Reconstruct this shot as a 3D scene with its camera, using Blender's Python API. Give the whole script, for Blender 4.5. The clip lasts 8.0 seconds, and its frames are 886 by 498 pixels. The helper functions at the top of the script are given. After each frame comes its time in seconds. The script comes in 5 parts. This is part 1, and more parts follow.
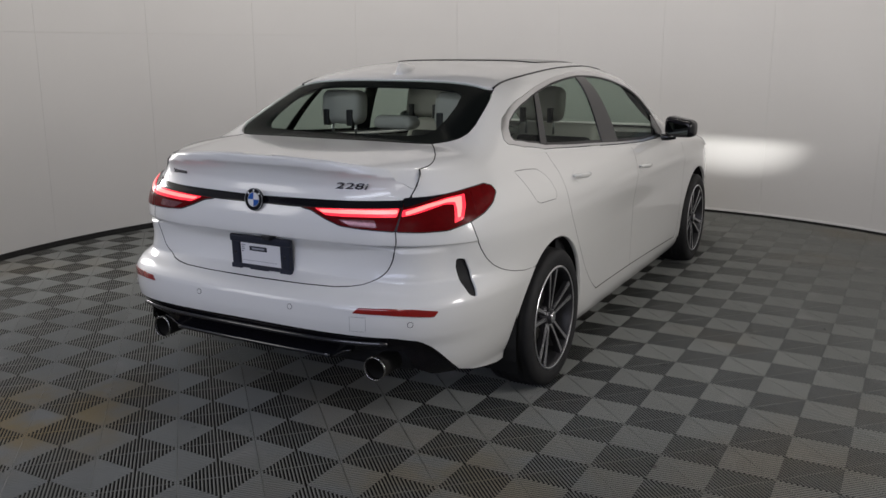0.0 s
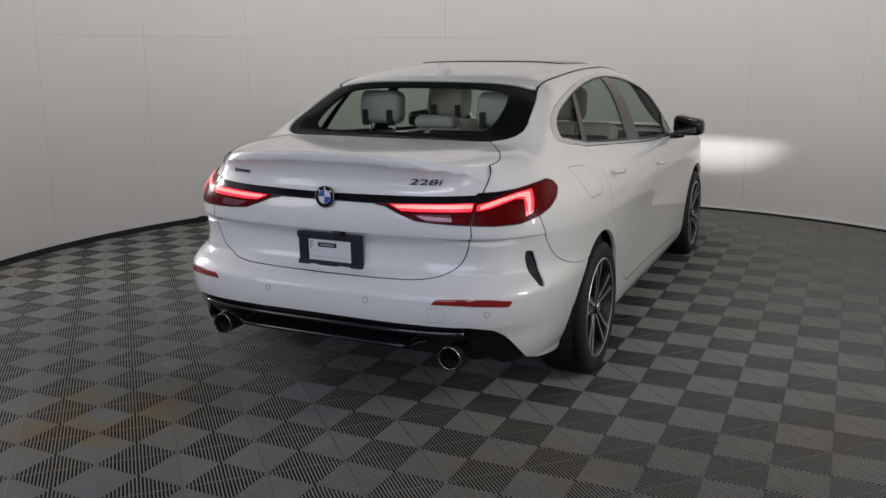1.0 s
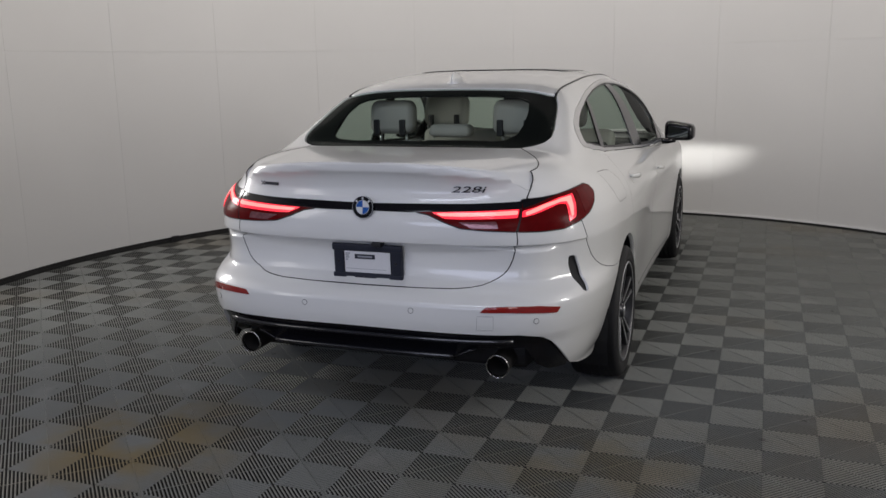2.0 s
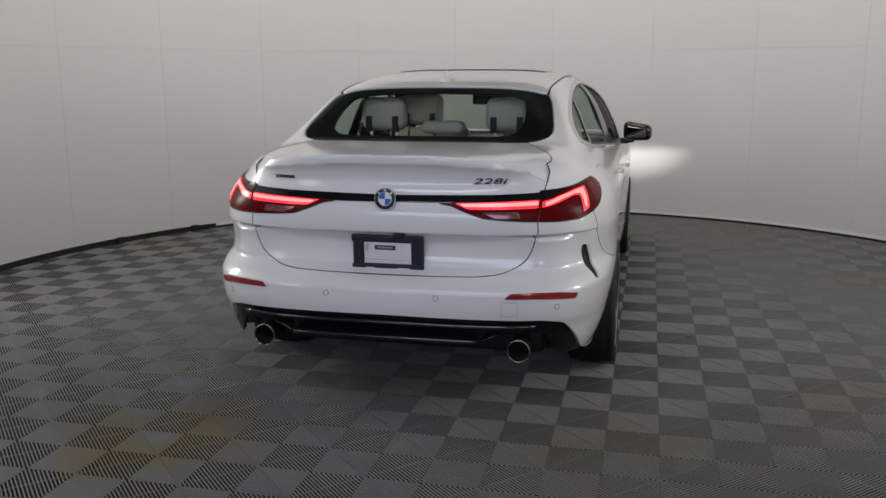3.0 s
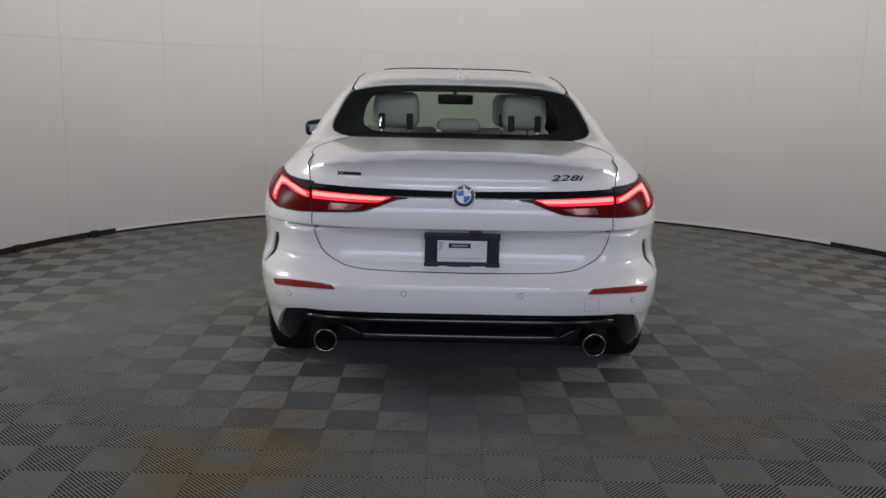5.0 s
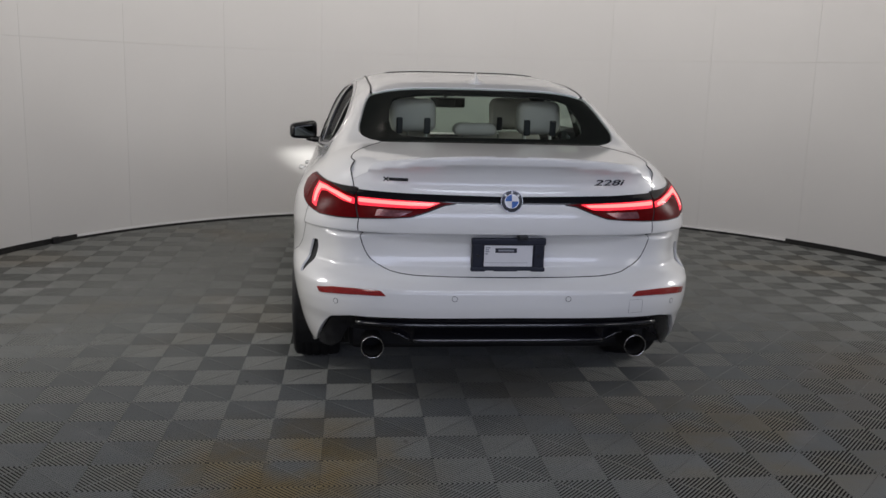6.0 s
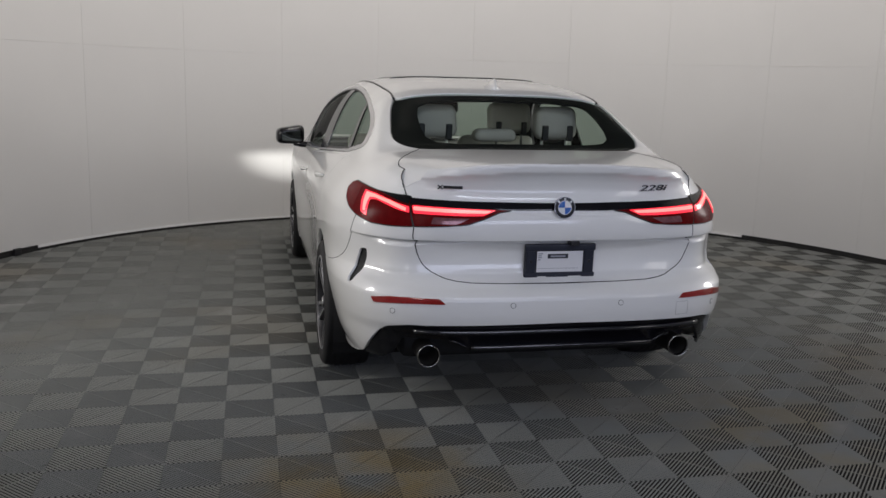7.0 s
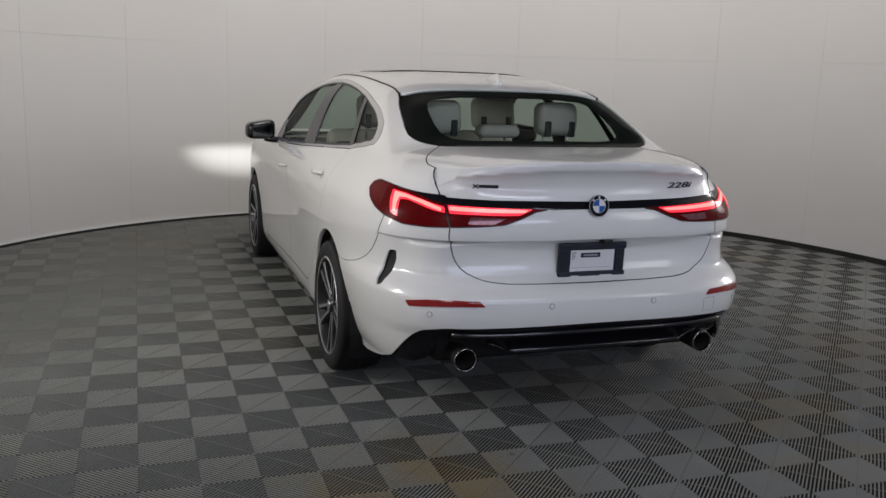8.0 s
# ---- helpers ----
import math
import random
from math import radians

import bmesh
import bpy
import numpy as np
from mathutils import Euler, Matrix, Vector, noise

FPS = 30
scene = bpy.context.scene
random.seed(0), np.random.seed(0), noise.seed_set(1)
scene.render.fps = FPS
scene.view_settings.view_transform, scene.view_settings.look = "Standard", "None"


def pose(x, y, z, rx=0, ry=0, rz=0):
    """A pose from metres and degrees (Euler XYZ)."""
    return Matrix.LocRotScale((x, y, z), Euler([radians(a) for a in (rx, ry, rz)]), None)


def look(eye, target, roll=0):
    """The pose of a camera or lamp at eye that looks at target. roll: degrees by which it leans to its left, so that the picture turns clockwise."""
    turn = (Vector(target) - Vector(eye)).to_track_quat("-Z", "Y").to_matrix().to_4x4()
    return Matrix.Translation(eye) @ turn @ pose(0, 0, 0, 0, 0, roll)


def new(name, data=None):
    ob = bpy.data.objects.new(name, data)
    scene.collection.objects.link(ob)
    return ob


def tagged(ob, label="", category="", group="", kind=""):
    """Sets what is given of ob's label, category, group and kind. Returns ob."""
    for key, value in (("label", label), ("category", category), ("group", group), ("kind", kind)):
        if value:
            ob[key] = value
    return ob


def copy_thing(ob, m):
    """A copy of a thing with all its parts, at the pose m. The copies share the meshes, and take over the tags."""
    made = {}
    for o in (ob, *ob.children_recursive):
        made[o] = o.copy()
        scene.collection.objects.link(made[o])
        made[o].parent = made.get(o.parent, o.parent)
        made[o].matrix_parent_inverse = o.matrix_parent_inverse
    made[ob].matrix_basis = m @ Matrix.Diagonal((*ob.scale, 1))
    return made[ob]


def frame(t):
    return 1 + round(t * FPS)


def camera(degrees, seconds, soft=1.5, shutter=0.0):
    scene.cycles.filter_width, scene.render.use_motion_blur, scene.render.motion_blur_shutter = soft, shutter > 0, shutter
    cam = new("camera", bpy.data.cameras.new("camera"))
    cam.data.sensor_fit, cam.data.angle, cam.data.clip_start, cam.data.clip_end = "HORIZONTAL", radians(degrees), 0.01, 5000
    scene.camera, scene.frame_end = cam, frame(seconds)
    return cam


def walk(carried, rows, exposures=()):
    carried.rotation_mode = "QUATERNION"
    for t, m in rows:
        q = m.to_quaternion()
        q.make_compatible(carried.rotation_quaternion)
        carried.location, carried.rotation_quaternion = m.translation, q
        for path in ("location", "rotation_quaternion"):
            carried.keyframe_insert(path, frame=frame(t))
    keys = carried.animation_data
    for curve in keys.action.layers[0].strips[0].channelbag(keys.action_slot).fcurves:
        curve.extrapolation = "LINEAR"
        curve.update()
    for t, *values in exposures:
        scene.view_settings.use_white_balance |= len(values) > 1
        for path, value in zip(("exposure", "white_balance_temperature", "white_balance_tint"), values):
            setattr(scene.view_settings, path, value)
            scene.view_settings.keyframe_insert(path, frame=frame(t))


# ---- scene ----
cam = camera(53.8, 8.0)
EXPOSURES = [(0.0, 0.0), (8.0, 0.0)]
PATH = [
    (0, (2.243, -3.495, 1.475), (1.306, -1.785, 1.029), -0.2),
    (0.5, (2.05, -3.662, 1.463), (1.171, -1.918, 1.028), -0.1),
    (1, (1.858, -3.84, 1.47), (1.043, -2.068, 1.03), -0.2),
    (1.5, (1.676, -3.915, 1.442), (0.928, -2.114, 0.998), -0.0),
    (2, (1.446, -3.974, 1.44), (0.773, -2.135, 1.032), -1.1),
    (2.2, (1.365, -4.019, 1.43), (0.734, -2.165, 1.026), -1.0),
    (3.5, (0.742, -4.289, 1.399), (0.408, -2.356, 1.009), -0.0),
    (4, (0.475, -4.256, 1.388), (0.233, -2.309, 1.003), 0.1),
    (4.5, (0.216, -4.287, 1.374), (0.091, -2.329, 0.988), 0.8),
    (5.8, (-0.579, -4.326, 1.351), (-0.38, -2.372, 0.973), 1.5),
    (6, (-0.654, -4.295, 1.379), (-0.431, -2.345, 0.997), 1.6),
    (6.5, (-0.895, -4.246, 1.371), (-0.573, -2.308, 0.999), 1.9),
    (7, (-1.243, -4.196, 1.397), (-0.806, -2.282, 1.019), 1.6),
    (7.5, (-1.48, -4.13, 1.392), (-0.936, -2.243, 1.012), 2.0),
    (8, (-1.729, -3.948, 1.4), (-1.07, -2.101, 1.009), 2.0),
]
walk(cam, [(t, look(eye, target, roll)) for t, eye, target, roll in PATH], EXPOSURES)

# ---- world and lights ----
world = bpy.data.worlds.new("world")
scene.world = world
world.use_nodes = True
world.node_tree.nodes["Background"].inputs[0].default_value = (0.9, 0.95, 1.0, 1)
world.node_tree.nodes["Background"].inputs[1].default_value = 0.008


def area_lamp(name, eye, target, size, watts, colour=(1, 1, 1), shape="DISK", size_y=None):
    data = bpy.data.lights.new(name, "AREA")
    data.energy, data.color, data.shape, data.size = watts, colour, shape, size
    if size_y:
        data.size_y = size_y
    ob = new(name, data)
    ob.matrix_world = look(eye, target)
    return ob


CX, CY, RAD = 0.257, 0.905, 3.80      # the round wall
TOP = 4.0
# unseen ring of added lamps under the ceiling, turned outwards onto the round wall
for turn in range(-30, 211, 30):
    c, d = math.cos(radians(turn)), math.sin(radians(turn))
    area_lamp("added_wall_light", (CX + 0.9 * c, CY + 0.9 * d, TOP - 0.30), (CX + RAD * c, CY + RAD * d, 2.9), 0.45, 16.5, (1.0, 0.93, 0.88), "RECTANGLE", 0.2)
# a cool fill lamp added under the ceiling behind the car, for its tail
area_lamp("tail_fill_light", (0.2, -3.7, 3.3), (0.2, -1.2, 0.7), 2.4, 30, (0.80, 0.84, 1.0), "RECTANGLE", 0.6)
# cool stand-in for daylight, added before the far wall, which has no window
area_lamp("rear_fill_light", (0.25, -7.10, 1.95), (0.25, 0.0, 1.0), 4.6, 56, (0.70, 0.75, 1.0), "RECTANGLE", 1.0)
# one upright fill lamp added on each side, before the round wall's ends, unseen
for x in (-3.28, 3.80):
    area_lamp("side_fill_light", (x, -0.25, 1.55), (0.2, -0.1, 0.75), 0.5, 40, (1.0, 0.97, 0.95), "RECTANGLE", 1.3)
# a weaker fill lamp added on each side wall of the hall behind
for x, y in ((-2.70, -3.6), (3.22, -4.6)):
    area_lamp("hall_fill_light", (x, y, 2.1), (0.1, -0.9, 0.8), 1.3, 19, (1.0, 0.97, 0.95), "RECTANGLE", 1.5)
for sx in (-1, 1):
    beam = bpy.data.lights.new("headlight_beam", "SPOT")
    beam.energy, beam.color, beam.spot_size, beam.spot_blend, beam.shadow_soft_size = 60, (1.0, 0.98, 0.95), radians(38), 1.0, 0.003
    new("headlight_beam", beam).matrix_world = look((sx * 0.60, 3.30, 0.655), (sx * 0.76, 4.6, 0.655)) @ Matrix.Diagonal((1.7, 0.75, 1, 1))

# ---- materials ----


def mat(name, colour, rough=0.5, metal=0.0, vary=0.0, scale=8.0, bump=0.0, bump_scale=200.0, coat=0.0, spec=0.5, per_object=0.0, coat_rough=0.03):
    m = bpy.data.materials.new(name)
    m.use_nodes = True
    nt = m.node_tree
    b = nt.nodes["Principled BSDF"]
    b.inputs["Base Color"].default_value = (*colour, 1)
    b.inputs["Roughness"].default_value = rough
    b.inputs["Metallic"].default_value = metal
    b.inputs["Coat Weight"].default_value = coat
    b.inputs["Coat Roughness"].default_value = coat_rough
    b.inputs["Specular IOR Level"].default_value = spec
    geo = nt.nodes.new("ShaderNodeNewGeometry")
    if vary:
        big = nt.nodes.new("ShaderNodeTexNoise")
        big.inputs["Scale"].default_value, big.inputs["Detail"].default_value = scale, 6
        nt.links.new(geo.outputs["Position"], big.inputs["Vector"])
        mix = nt.nodes.new("ShaderNodeMix")
        mix.data_type = "RGBA"
        mix.inputs["A"].default_value = (*[c * (1 - vary) for c in colour], 1)
        mix.inputs["B"].default_value = (*[min(1, c * (1 + vary)) for c in colour], 1)
        nt.links.new(big.outputs["Fac"], mix.inputs["Factor"])
        out = mix.outputs["Result"]
        if per_object:
            info = nt.nodes.new("ShaderNodeObjectInfo")
            lift = nt.nodes.new("ShaderNodeMapRange")
            lift.inputs["To Min"].default_value, lift.inputs["To Max"].default_value = 1 - per_object, 1 + per_object
            nt.links.new(info.outputs["Random"], lift.inputs["Value"])
            hsv = nt.nodes.new("ShaderNodeHueSaturation")
            nt.links.new(lift.outputs["Result"], hsv.inputs["Value"])
            nt.links.new(out, hsv.inputs["Color"])
            out = hsv.outputs["Color"]
        nt.links.new(out, b.inputs["Base Color"])
    if bump:
        fine = nt.nodes.new("ShaderNodeTexNoise")
        fine.inputs["Scale"].default_value, fine.inputs["Detail"].default_value = bump_scale, 3
        nt.links.new(geo.outputs["Position"], fine.inputs["Vector"])
        bn = nt.nodes.new("ShaderNodeBump")
        bn.inputs["Strength"].default_value, bn.inputs["Distance"].default_value = bump, 0.002
        nt.links.new(fine.outputs["Fac"], bn.inputs["Height"])
        nt.links.new(bn.outputs["Normal"], b.inputs["Normal"])
    return m


def glass(name, tint, rough=0.0):
    """A thin pane: tinted see-through, with a Fresnel gloss."""
    m = bpy.data.materials.new(name)
    m.use_nodes = True
    nt = m.node_tree
    nt.nodes.remove(nt.nodes["Principled BSDF"])
    clear, gloss = nt.nodes.new("ShaderNodeBsdfTransparent"), nt.nodes.new("ShaderNodeBsdfGlossy")
    clear.inputs["Color"].default_value = (*tint, 1)
    gloss.inputs["Roughness"].default_value = rough
    edge, power, fac, mix = nt.nodes.new("ShaderNodeLayerWeight"), nt.nodes.new("ShaderNodeMath"), nt.nodes.new("ShaderNodeMath"), nt.nodes.new("ShaderNodeMixShader")
    edge.inputs["Blend"].default_value = 0.5
    power.operation, power.inputs[1].default_value = "POWER", 5.0
    fac.operation, fac.inputs[1].default_value, fac.inputs[2].default_value = "MULTIPLY_ADD", 0.22, 0.012
    nt.links.new(edge.outputs["Facing"], power.inputs[0])
    nt.links.new(power.outputs[0], fac.inputs[0])
    nt.links.new(fac.outputs[0], mix.inputs[0])
    nt.links.new(clear.outputs[0], mix.inputs[1])
    nt.links.new(gloss.outputs[0], mix.inputs[2])
    nt.links.new(mix.outputs[0], nt.nodes["Material Output"].inputs["Surface"])
    return m


def glow(name, colour, strength):
    m = bpy.data.materials.new(name)
    m.use_nodes = True
    b = m.node_tree.nodes["Principled BSDF"]
    b.inputs["Base Color"].default_value = (*colour, 1)
    b.inputs["Emission Color"].default_value = (*colour, 1)
    b.inputs["Emission Strength"].default_value = strength
    b.inputs["Roughness"].default_value = 0.2
    return m


PAINT = mat("white_paint", (0.80, 0.80, 0.785), 0.36, 0.0, 0.012, 3, coat=1.0, spec=0.5, coat_rough=0.07)
GLOSS_BLACK = mat("gloss_black", (0.006, 0.006, 0.008), 0.14, vary=0.2, scale=5, spec=0.5)
LEDGE = mat("gloss_ledge", (0.010, 0.010, 0.014), 0.2, vary=0.2, scale=8, coat=1.0)
TRIM_BLACK = mat("black_plastic", (0.014, 0.014, 0.016), 0.42, vary=0.25, scale=20, bump=0.08, bump_scale=700)
DARK = mat("underbody_black", (0.006, 0.006, 0.007), 0.7, vary=0.4, scale=15)
CHROME = mat("satin_chrome", (0.66, 0.66, 0.67), 0.28, 1.0, 0.05, 30)
STEEL = mat("polished_steel", (0.52, 0.51, 0.50), 0.22, 1.0, 0.1, 40)
SOOT = mat("pipe_inside", (0.01, 0.009, 0.008), 0.8, vary=0.3, scale=60)
RED_LENS = mat("red_lens", (0.115, 0.003, 0.004), 0.25, vary=0.3, scale=40, spec=0.06)
DEEP_LENS = mat("dark_red_lens", (0.12, 0.003, 0.004), 0.18, vary=0.3, scale=40, spec=0.12)
CLEAR_LENS = mat("reversing_lens", (0.22, 0.08, 0.09), 0.15, 0.3, 0.6, 60, coat=0.3)
RED_LIGHT = glow("red_light_bar", (1.0, 0.030, 0.055), 1.1)
CORE_LIGHT = glow("light_bar_core", (1.0, 0.26, 0.23), 1.25)
REFLECTOR = mat("red_reflector", (0.28, 0.013, 0.010), 0.12, vary=0.25, scale=150, coat=0.8)
TINT = glass("tinted_glass", (0.56, 0.63, 0.58))
REAR_TINT = glass("rear_glass", (0.62, 0.69, 0.64))
FRIT = mat("glass_frit", (0.008, 0.009, 0.010), 0.5, vary=0.2, scale=10, spec=0.04)
RUBBER = mat("tyre_rubber", (0.009, 0.009, 0.010), 0.72, vary=0.3, scale=30, bump=0.25, bump_scale=300)
ALLOY = mat("machined_alloy", (0.86, 0.86, 0.88), 0.30, 1.0, 0.06, 30)
ALLOY_DARK = mat("grey_alloy", (0.05, 0.05, 0.055), 0.35, 0.6, 0.15, 30)
DISC = mat("brake_disc", (0.20, 0.19, 0.18), 0.4, 0.9, 0.3, 40)
LEATHER = mat("oyster_leather", (0.52, 0.50, 0.45), 0.5, vary=0.07, scale=12, bump=0.3, bump_scale=260)
CABIN = mat("cabin_black", (0.022, 0.022, 0.024), 0.65, vary=0.2, scale=20, bump=0.1, bump_scale=400)
MIRROR = mat("mirror_glass", (0.08, 0.09, 0.09), 0.02, 1.0)
NAVY = mat("navy_plastic", (0.016, 0.019, 0.032), 0.4, vary=0.25, scale=30, bump=0.1, bump_scale=500)
CARD = mat("white_card", (0.72, 0.72, 0.74), 0.5, vary=0.04, scale=25)
INK = mat("printed_ink", (0.02, 0.022, 0.035), 0.5)
BLUE = mat("blue_enamel", (0.02, 0.11, 0.42), 0.15, coat=0.8)
WHITE = mat("white_enamel", (0.78, 0.79, 0.80), 0.15, coat=0.8)
GREY_INK = mat("grey_ink", (0.30, 0.31, 0.34), 0.5)
WALL = mat("wall_paint", (0.66, 0.655, 0.64), 0.55, vary=0.035, scale=1.3, bump=0.05, bump_scale=60)
WALL_SEAM = mat("wall_joint", (0.63, 0.625, 0.61), 0.7, vary=0.05, scale=6)
LIT_STRIP = mat("headlit_strip", (0.78, 0.78, 0.77), 0.4, vary=0.05, scale=20)
BASE_BLACK = mat("black_skirting", (0.012, 0.012, 0.012), 0.6, vary=0.4, scale=15)
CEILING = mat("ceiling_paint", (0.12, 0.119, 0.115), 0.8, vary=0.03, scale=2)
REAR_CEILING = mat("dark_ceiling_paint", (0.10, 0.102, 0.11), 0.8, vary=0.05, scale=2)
BACKWALL = mat("back_wall_paint", (0.34, 0.35, 0.38), 0.7, vary=0.05, scale=2)
# black below the floor ribs, carrying the shade of their gaps
GAP = mat("floor_gap_shade", (0.004, 0.004, 0.004), 0.9, vary=0.3, scale=20)


def floor_material():
    m = mat("grey_floor_plastic", (0.180, 0.186, 0.175), 0.55, vary=0.12, scale=2.2, per_object=0.06, spec=0.22)
    nt = m.node_tree
    b = nt.nodes["Principled BSDF"]
    # rusty water stains and pale scuffs
    was = b.inputs["Base Color"].links[0].from_socket
    geo = nt.nodes.new("ShaderNodeNewGeometry")
    for colour, scale, low, high, amount in (((0.20, 0.150, 0.085), 0.75, 0.55, 0.72, 0.3), ((0.30, 0.295, 0.285), 3.2, 0.60, 0.78, 0.5), ((0.04, 0.037, 0.033), 13.0, 0.68, 0.75, 0.7)):
        n = nt.nodes.new("ShaderNodeTexNoise")
        n.inputs["Scale"].default_value, n.inputs["Detail"].default_value = scale, 5
        nt.links.new(geo.outputs["Position"], n.inputs["Vector"])
        r = nt.nodes.new("ShaderNodeMapRange")
        r.inputs["From Min"].default_value, r.inputs["From Max"].default_value, r.inputs["To Max"].default_value = low, high, amount
        nt.links.new(n.outputs["Fac"], r.inputs["Value"])
        mix = nt.nodes.new("ShaderNodeMix")
        mix.data_type = "RGBA"
        mix.inputs["B"].default_value = (*colour, 1)
        nt.links.new(r.outputs["Result"], mix.inputs["Factor"])
        nt.links.new(was, mix.inputs["A"])
        was = mix.outputs["Result"]
    # two dried brown puddles behind the car
    for spot, reach, amount in (((-0.85, -1.35, 0), 0.62, 0.8), ((0.95, -1.15, 0), 0.75, 0.4)):
        far, n, fade, cloud, both, mix = (nt.nodes.new(k) for k in ("ShaderNodeVectorMath", "ShaderNodeTexNoise", "ShaderNodeMapRange", "ShaderNodeMapRange", "ShaderNodeMath", "ShaderNodeMix"))
        far.operation, far.inputs[1].default_value = "DISTANCE", spot
        nt.links.new(geo.outputs["Position"], far.inputs[0])
        nt.links.new(far.outputs["Value"], fade.inputs["Value"])
        fade.inputs["From Min"].default_value, fade.inputs["From Max"].default_value = reach, reach * 0.3
        n.inputs["Scale"].default_value, n.inputs["Detail"].default_value = 3.5, 4
        nt.links.new(geo.outputs["Position"], n.inputs["Vector"])
        nt.links.new(n.outputs["Fac"], cloud.inputs["Value"])
        cloud.inputs["From Min"].default_value, cloud.inputs["From Max"].default_value, cloud.inputs["To Max"].default_value = 0.36, 0.58, amount
        both.operation = "MULTIPLY"
        nt.links.new(fade.outputs["Result"], both.inputs[0])
        nt.links.new(cloud.outputs["Result"], both.inputs[1])
        mix.data_type = "RGBA"
        mix.inputs["B"].default_value = (0.21, 0.155, 0.065, 1)
        nt.links.new(both.outputs[0], mix.inputs["Factor"])
        nt.links.new(was, mix.inputs["A"])
        was = mix.outputs["Result"]
    nt.links.new(was, b.inputs["Base Color"])
    return m


FLOOR = floor_material()

# ---- mesh helpers ----


def mesh_object(name, bm, materials, parent=None, label="", smooth=False):
    me = bpy.data.meshes.new(name)
    bm.to_mesh(me)
    bm.free()
    for m in materials if isinstance(materials, (list, tuple)) else [materials]:
        me.materials.append(m)
    if smooth:
        for p in me.polygons:
            p.use_smooth = True
    ob = new(name, me)
    ob.parent = parent
    return tagged(ob, label)


def part(name, bm, material, parent, label="", smooth=False):
    return mesh_object(name, bm, material, parent, label, smooth)


def empty(name, label, category, group="", kind=""):
    return tagged(new(name), label, category, group, kind)


def box(bm, lo, hi, bevel=0.0, seg=2, m=None):
    made = bmesh.ops.create_cube(bm, size=1.0)["verts"]
    for v in made:
        v.co = Vector([(lo[i] + hi[i]) / 2 + v.co[i] * (hi[i] - lo[i]) for i in range(3)])
    if bevel:
        edges = list({e for v in made for e in v.link_edges})
        res = bmesh.ops.bevel(bm, geom=edges, offset=bevel, segments=seg, profile=0.6, affect="EDGES")
        made = list({v for f in res["faces"] for v in f.verts} | {v for v in made if v.is_valid})
    if m is not None:
        bmesh.ops.transform(bm, matrix=m, verts=[v for v in made if v.is_valid])
    return bm


def soft_box(lo, hi, bevel, seg=4, m=None):
    return box(bmesh.new(), lo, hi, bevel, seg, m)


def lathe(profile, axis_x=True, n=64, closed=False):
    """Turns (radius, along) points about the x axis."""
    bm = bmesh.new()
    rings = []
    for k in range(n):
        a = 2 * math.pi * k / n
        rings.append([bm.verts.new((d, r * math.cos(a), r * math.sin(a))) for r, d in profile])
    m = len(profile)
    for k in range(n):
        p, q = rings[k], rings[(k + 1) % n]
        for i in range(m if closed else m - 1):
            j = (i + 1) % m
            bm.faces.new((p[i], p[j], q[j], q[i]))
    bmesh.ops.recalc_face_normals(bm, faces=bm.faces)
    return bm


def tube(points, radius, sides=8, close=False):
    """A tube along points."""
    bm = bmesh.new()
    pts = [Vector(p) for p in points]
    rings = []
    n = len(pts)
    for i, p in enumerate(pts):
        a = pts[(i - 1) % n] if (close or i) else p
        b = pts[(i + 1) % n] if (close or i < n - 1) else p
        d = (b - a).normalized()
        u = d.cross(Vector((0.31, 0.17, 0.93)))
        u.normalize()
        v = d.cross(u).normalized()
        rings.append([bm.verts.new(p + radius * (math.cos(2 * math.pi * k / sides) * u + math.sin(2 * math.pi * k / sides) * v)) for k in range(sides)])
    for i in range(n if close else n - 1):
        p, q = rings[i], rings[(i + 1) % n]
        for k in range(sides):
            bm.faces.new((p[k], p[(k + 1) % sides], q[(k + 1) % sides], q[k]))
    if not close:
        bm.faces.new(rings[0][::-1])
        bm.faces.new(rings[-1])
    bmesh.ops.recalc_face_normals(bm, faces=bm.faces)
    return bm


# ---- the car's surfaces: below the belt, and above it ----


def spl(v, xs, ys):
    """Smooth curve through knots."""
    xs, ys = np.asarray(xs, float), np.asarray(ys, float)
    v = np.clip(np.asarray(v, float), xs[0], xs[-1])
    h = np.diff(xs)
    d = np.diff(ys) / h
    m = np.r_[d[0], np.where(d[:-1] * d[1:] > 0, 2 * d[:-1] * d[1:] / (d[:-1] + d[1:] + 1e-12 * np.sign(d[:-1] + d[1:] + 1e-15)), 0), d[-1]]
    i = np.clip(np.searchsorted(xs, v) - 1, 0, len(h) - 1)
    t = (v - xs[i]) / h[i]
    return ((2 * t**3 - 3 * t**2 + 1) * ys[i] + (t**3 - 2 * t**2 + t) * h[i] * m[i]
            + (3 * t**2 - 2 * t**3) * ys[i + 1] + (t**3 - t**2) * h[i] * m[i + 1])


def step_up(v, a, b):
    t = np.clip((v - a) / (b - a), 0, 1)
    return t * t * (3 - 2 * t)


BASE = 2.67      # wheelbase; y = 0 is the rear axle, y points ahead
HUB = 0.312


def half_width(z):
    return spl(z, [.10, .16, .22, .30, .45, .60, .75, .85, .92, .99, 1.04, 1.10],
               [.77, .83, .864, .879, .889, .894, .893, .881, .849, .784, .724, .665])


